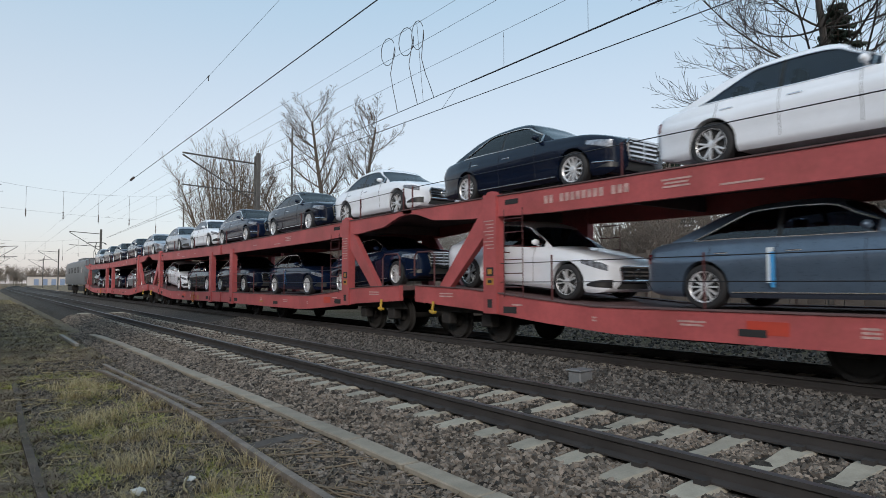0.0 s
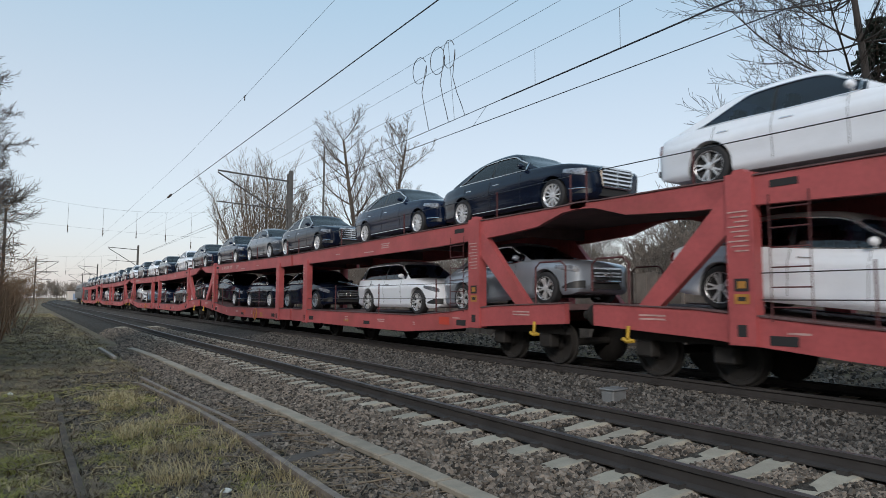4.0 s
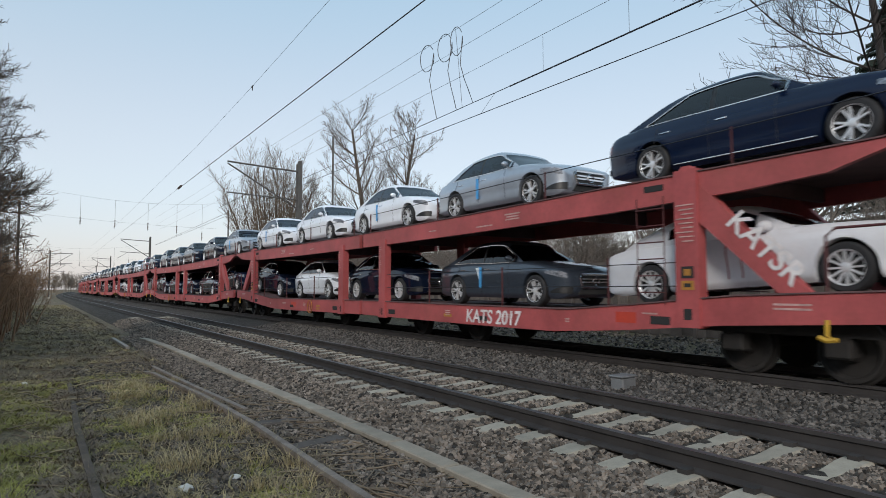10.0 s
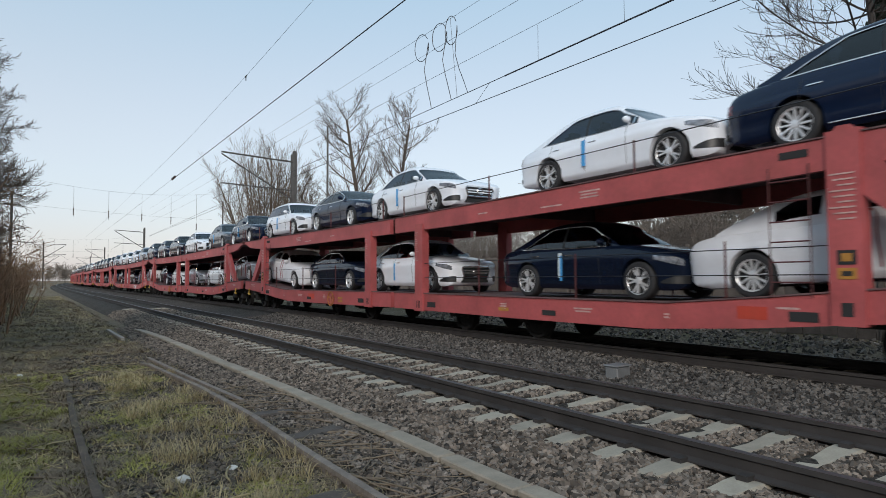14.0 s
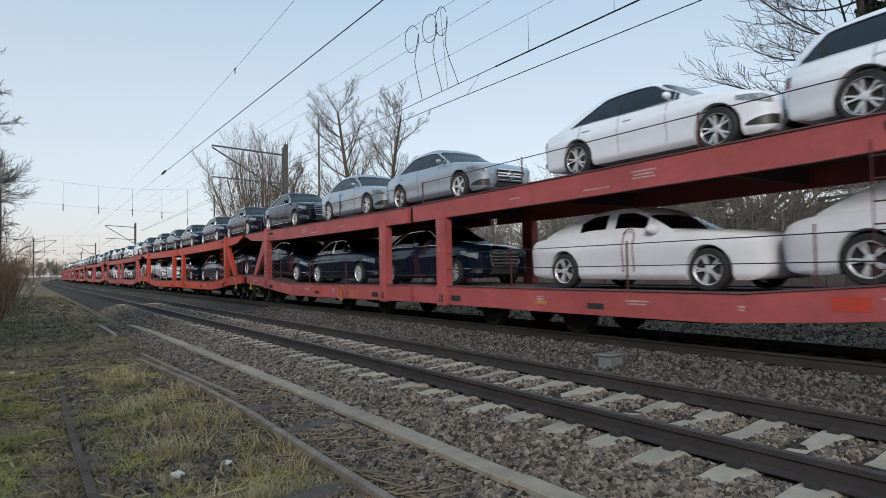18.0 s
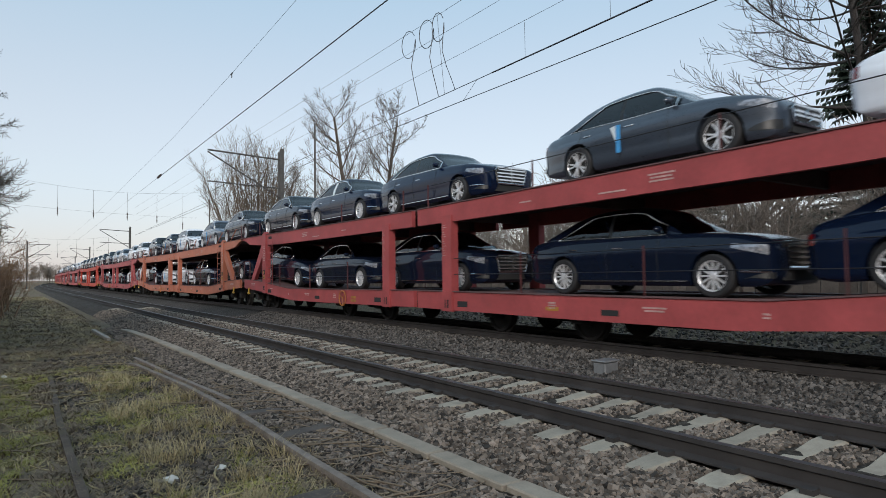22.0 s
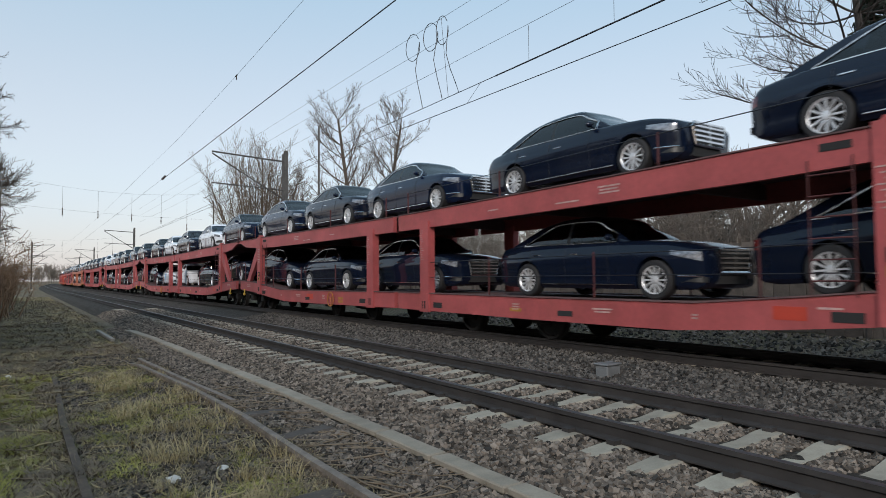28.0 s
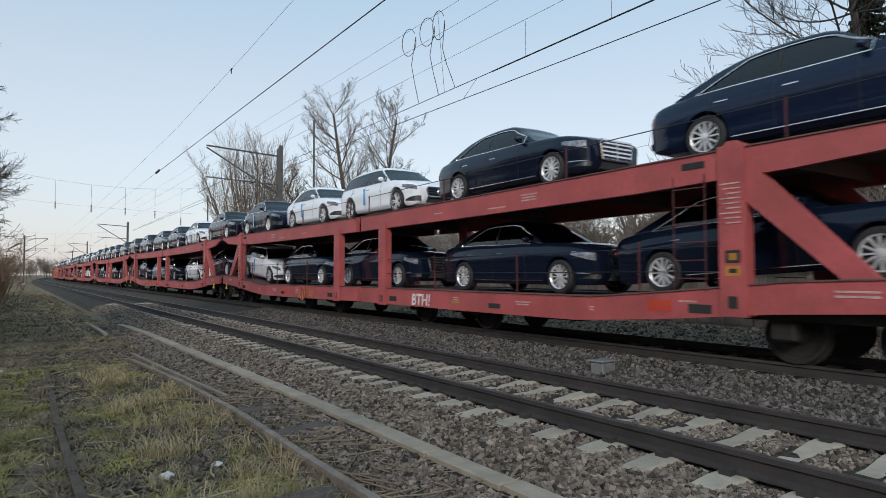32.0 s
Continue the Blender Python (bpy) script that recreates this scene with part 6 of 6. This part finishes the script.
WAGON_MODELS = {}
LETTERED = (2, 3, 9)
for i, (paint, upper, lower) in enumerate(CONSIST):
    yc = FIRST_GAP + PITCH_L * (2 - i) - PITCH_L / 2
    if paint in WAGON_MODELS:
        wagon = copy_thing(WAGON_MODELS[paint], pose(0, 0, 0))
    else:
        wagon = WAGON_MODELS[paint] = make_wagon(*WAGON_PAINT[paint])
    if i in LETTERED:
        for q in range(15):
            if q not in (3, 12):
                bm = B()
                box(bm, -HALF_W - 0.006, -HALF_W - 0.002, 8.3 + 0.128 * q - 0.044, 8.3 + 0.128 * q + 0.044, 2.755, 2.90)
                part("lettering_bar", bm, WHITE_MARK, wagon)
    MOVERS.append((wagon, TRAIN_X, yc, 0.0, 0.0))
    for row, slots, table, lift in ((upper, SLOTS_UP, UP_DECK, 0.004), (lower, SLOTS_LOW, LOW_TOP, 0.0)):
        rear = -99.0
        for code, y in reversed(list(zip(row.split(), slots))):
            c = CAR_KINDS[code[1]]
            wb, nose = c["wb"], c["wb"] / 2 + c["over"]
            y = max(y + (int(code[4:]) / 10 if code[4:] else 0), rear + nose + 0.05)
            rear = y - nose + c["length"]
            z, tilt = seat(y, table, wb, lift)
            car = put_car(code, RIMS[code[2]], FILMS[code[3]], y, z, tilt)
            MOVERS.append((car, TRAIN_X, yc + y, z, tilt))
# ---- the engine ----
LOCO_GREY = mat("light grey engine paint", (0.11, 0.115, 0.12), 0.5, var=0.1, scale=0.8, dirt=(0.2, 0.19, 0.18), dirt_amount=0.3)


def make_loco():
    t = thing("electric_locomotive", "light grey electric locomotive with its pantograph raised", "locomotive")
    half = 9.3
    prof = [(-1.42, 1.15), (-1.48, 1.4), (-1.48, 3.0), (-1.30, 3.62), (-0.9, 3.85), (0.9, 3.85), (1.30, 3.62), (1.48, 3.0), (1.48, 1.4), (1.42, 1.15)]
    bm = B()
    rings = []
    for y, f, zt in ((-half, 0.86, 2.35), (-half + 0.22, 0.95, 2.6), (-half + 0.75, 1, 3.85), (half - 0.75, 1, 3.85), (half - 0.22, 0.95, 2.6), (half, 0.86, 2.35)):
        rings.append([bm.verts.new((x * f, y, min(z, zt))) for x, z in prof])
    n = len(prof)
    for a, b in zip(rings, rings[1:]):
        for i in range(n):
            bm.faces.new((a[i], a[(i + 1) % n], b[(i + 1) % n], b[i]))
    bm.faces.new(rings[0])
    bm.faces.new(rings[-1][::-1])
    bmesh.ops.remove_doubles(bm, verts=bm.verts, dist=0.001)
    part("body", bm, LOCO_GREY, t)
    for s in (-1, 1):
        bm = B()
        ya, yb = s * (half - 0.28), s * (half - 0.70)
        vs = [bm.verts.new(p) for p in ((-1.1, ya + s * 0.03, 2.7), (1.1, ya + s * 0.03, 2.7), (1.0, yb + s * 0.03, 3.55), (-1.0, yb + s * 0.03, 3.55))]
        bm.faces.new(vs)
        bmesh.ops.solidify(bm, geom=bm.faces[:], thickness=0.02)
        part("windscreen", bm, GLASS, t)
        for sx in (-1, 1):
            bm = B()
            box(bm, sx * 1.485 - 0.01, sx * 1.485 + 0.01, s * (half - 1.9) - 0.35, s * (half - 1.9) + 0.35, 2.35, 3.0)
            part("cab_window", bm, GLASS, t)
            bm = B()
            lathe(bm, [(0, 0.001), (s * 0.03, 0.11), (s * 0.05, 0.001)], 12, "y", (sx * 0.95, s * half, 1.75))
            part("headlamp", bm, LAMP_GLASS, t)
            bm = B()
            lathe(bm, [(0, 0.1), (s * 0.35, 0.1), (s * 0.35, 0.24), (s * 0.4, 0.24), (s * 0.41, 0.001)], 14, "y", (sx * 0.87, s * half, 1.05))
            part("buffer", bm, DARK_STEEL, t)
        bm = B()
        box(bm, -1.3, 1.3, s * 5.2 - 2.0, s * 5.2 + 2.0, 0.45, 1.0, 0.05)
        bog = part("bogie", bm, DARK_STEEL, t)
        for yy in (s * 5.2 - 1.3, s * 5.2 + 1.3):
            for sx in (-1, 1):
                bm = B()
                lathe(bm, [(sx * 0.68, 0.001), (sx * 0.68, 0.64), (sx * 0.72, 0.62), (sx * 0.82, 0.615), (sx * 0.82, 0.001)], 22, "x", (0, yy, 0.62))
                part("wheel", bm, DARK_STEEL, bog)
    for k in range(4):
        for sx in (-1, 1):
            bm = B()
            y = -4.2 + 2.8 * k
            for j in range(7):
                box(bm, sx * 1.486 - 0.012, sx * 1.486 + 0.012, y - 0.8, y + 0.8, 2.45 + 0.09 * j, 2.5 + 0.09 * j)
            part("louvre", bm, DARK_STEEL, t)
    bm = B()
    box(bm, -0.6, 0.6, -6.4, -4.6, 3.86, 4.0)
    pan = part("pantograph", bm, DARK_STEEL, t)
    bm = B()
    tube(bm, [(0, -6.2, 4.0), (0, -4.4, 4.85), (0, -5.6, 5.65)], 0.04, 6)
    tube(bm, [(-0.3, -6.0, 4.0), (-0.15, -4.5, 4.8)], 0.02, 5)
    part("arm", bm, DARK_STEEL, pan)
    for dy in (-0.2, 0.2):
        bm = B()
        tube(bm, [(-0.95, -5.6 + dy, 5.5), (-0.7, -5.6 + dy, 5.68), (0.7, -5.6 + dy, 5.68), (0.95, -5.6 + dy, 5.5)], 0.025, 5)
        part("collector_shoe", bm, DARK_STEEL, pan)
    bm = B()
    box(bm, -0.7, 0.7, -1.5, 3.2, 3.86, 4.15, 0.04)
    part("roof_equipment", bm, LOCO_GREY, t)
    return t


MOVERS.append((make_loco(), TRAIN_X, FIRST_GAP + 2 * PITCH_L + 9.75, 0.0, 0.0))

# ---- painted writing on one wagon ----
SPRAY = mat("white spray paint", (0.66, 0.62, 0.62), 0.7, var=0.2, scale=6)


def lettering(text, size, parent, m):
    cu = bpy.data.curves.new("lettering", "FONT")
    cu.body, cu.size, cu.align_x, cu.extrude = text, size, "CENTER", 0.002
    cu.shear, cu.offset = 0.12, 0.008
    ob = bpy.data.objects.new("lettering", cu)
    scene.collection.objects.link(ob)
    me = bpy.data.meshes.new_from_object(ob)
    bpy.data.objects.remove(ob)
    o = part("painted_lettering", me, SPRAY, parent, "white sprayed lettering")
    o.matrix_basis = m
    return o


tagged_wagon = [m[0] for m in MOVERS if m[0].name.startswith("car_transport_wagon")][6]
writing_wagon = [m[0] for m in MOVERS if m[0].name.startswith("car_transport_wagon")][17]
lettering("BTH!", 0.40, writing_wagon, Matrix.Translation((-HALF_W - 0.008, -3.4, 0.50)) @ pose(0, 0, 0, 90, 0, -90))
lettering("KATS 2017", 0.42, tagged_wagon, Matrix.Translation((-HALF_W - 0.008, -6.65, 0.50)) @ pose(0, 0, 0, 90, 0, -90))
lettering("KATSR", 0.44, tagged_wagon, Matrix.Translation((-HALF_W - 0.02, -12.75, 1.75)) @ pose(0, 0, 0, 45, 0, 0).to_3x3().to_4x4() @ pose(0, 0, 0, 90, 0, -90))


# ---- what moves ----
def motions():
    """The whole train rolls away along the line, slowly gathering speed."""
    for ob, x, y, z, tilt in MOVERS:
        rows = []
        for t in (0, 4, 8, 12, 16, 20, 24, 28, 32):
            yy = y + run(t)
            dx, rz = bend(yy)
            rows.append((t, pose(x + dx, yy, z, tilt, 0, rz)))
        walk(ob, rows)


motions()
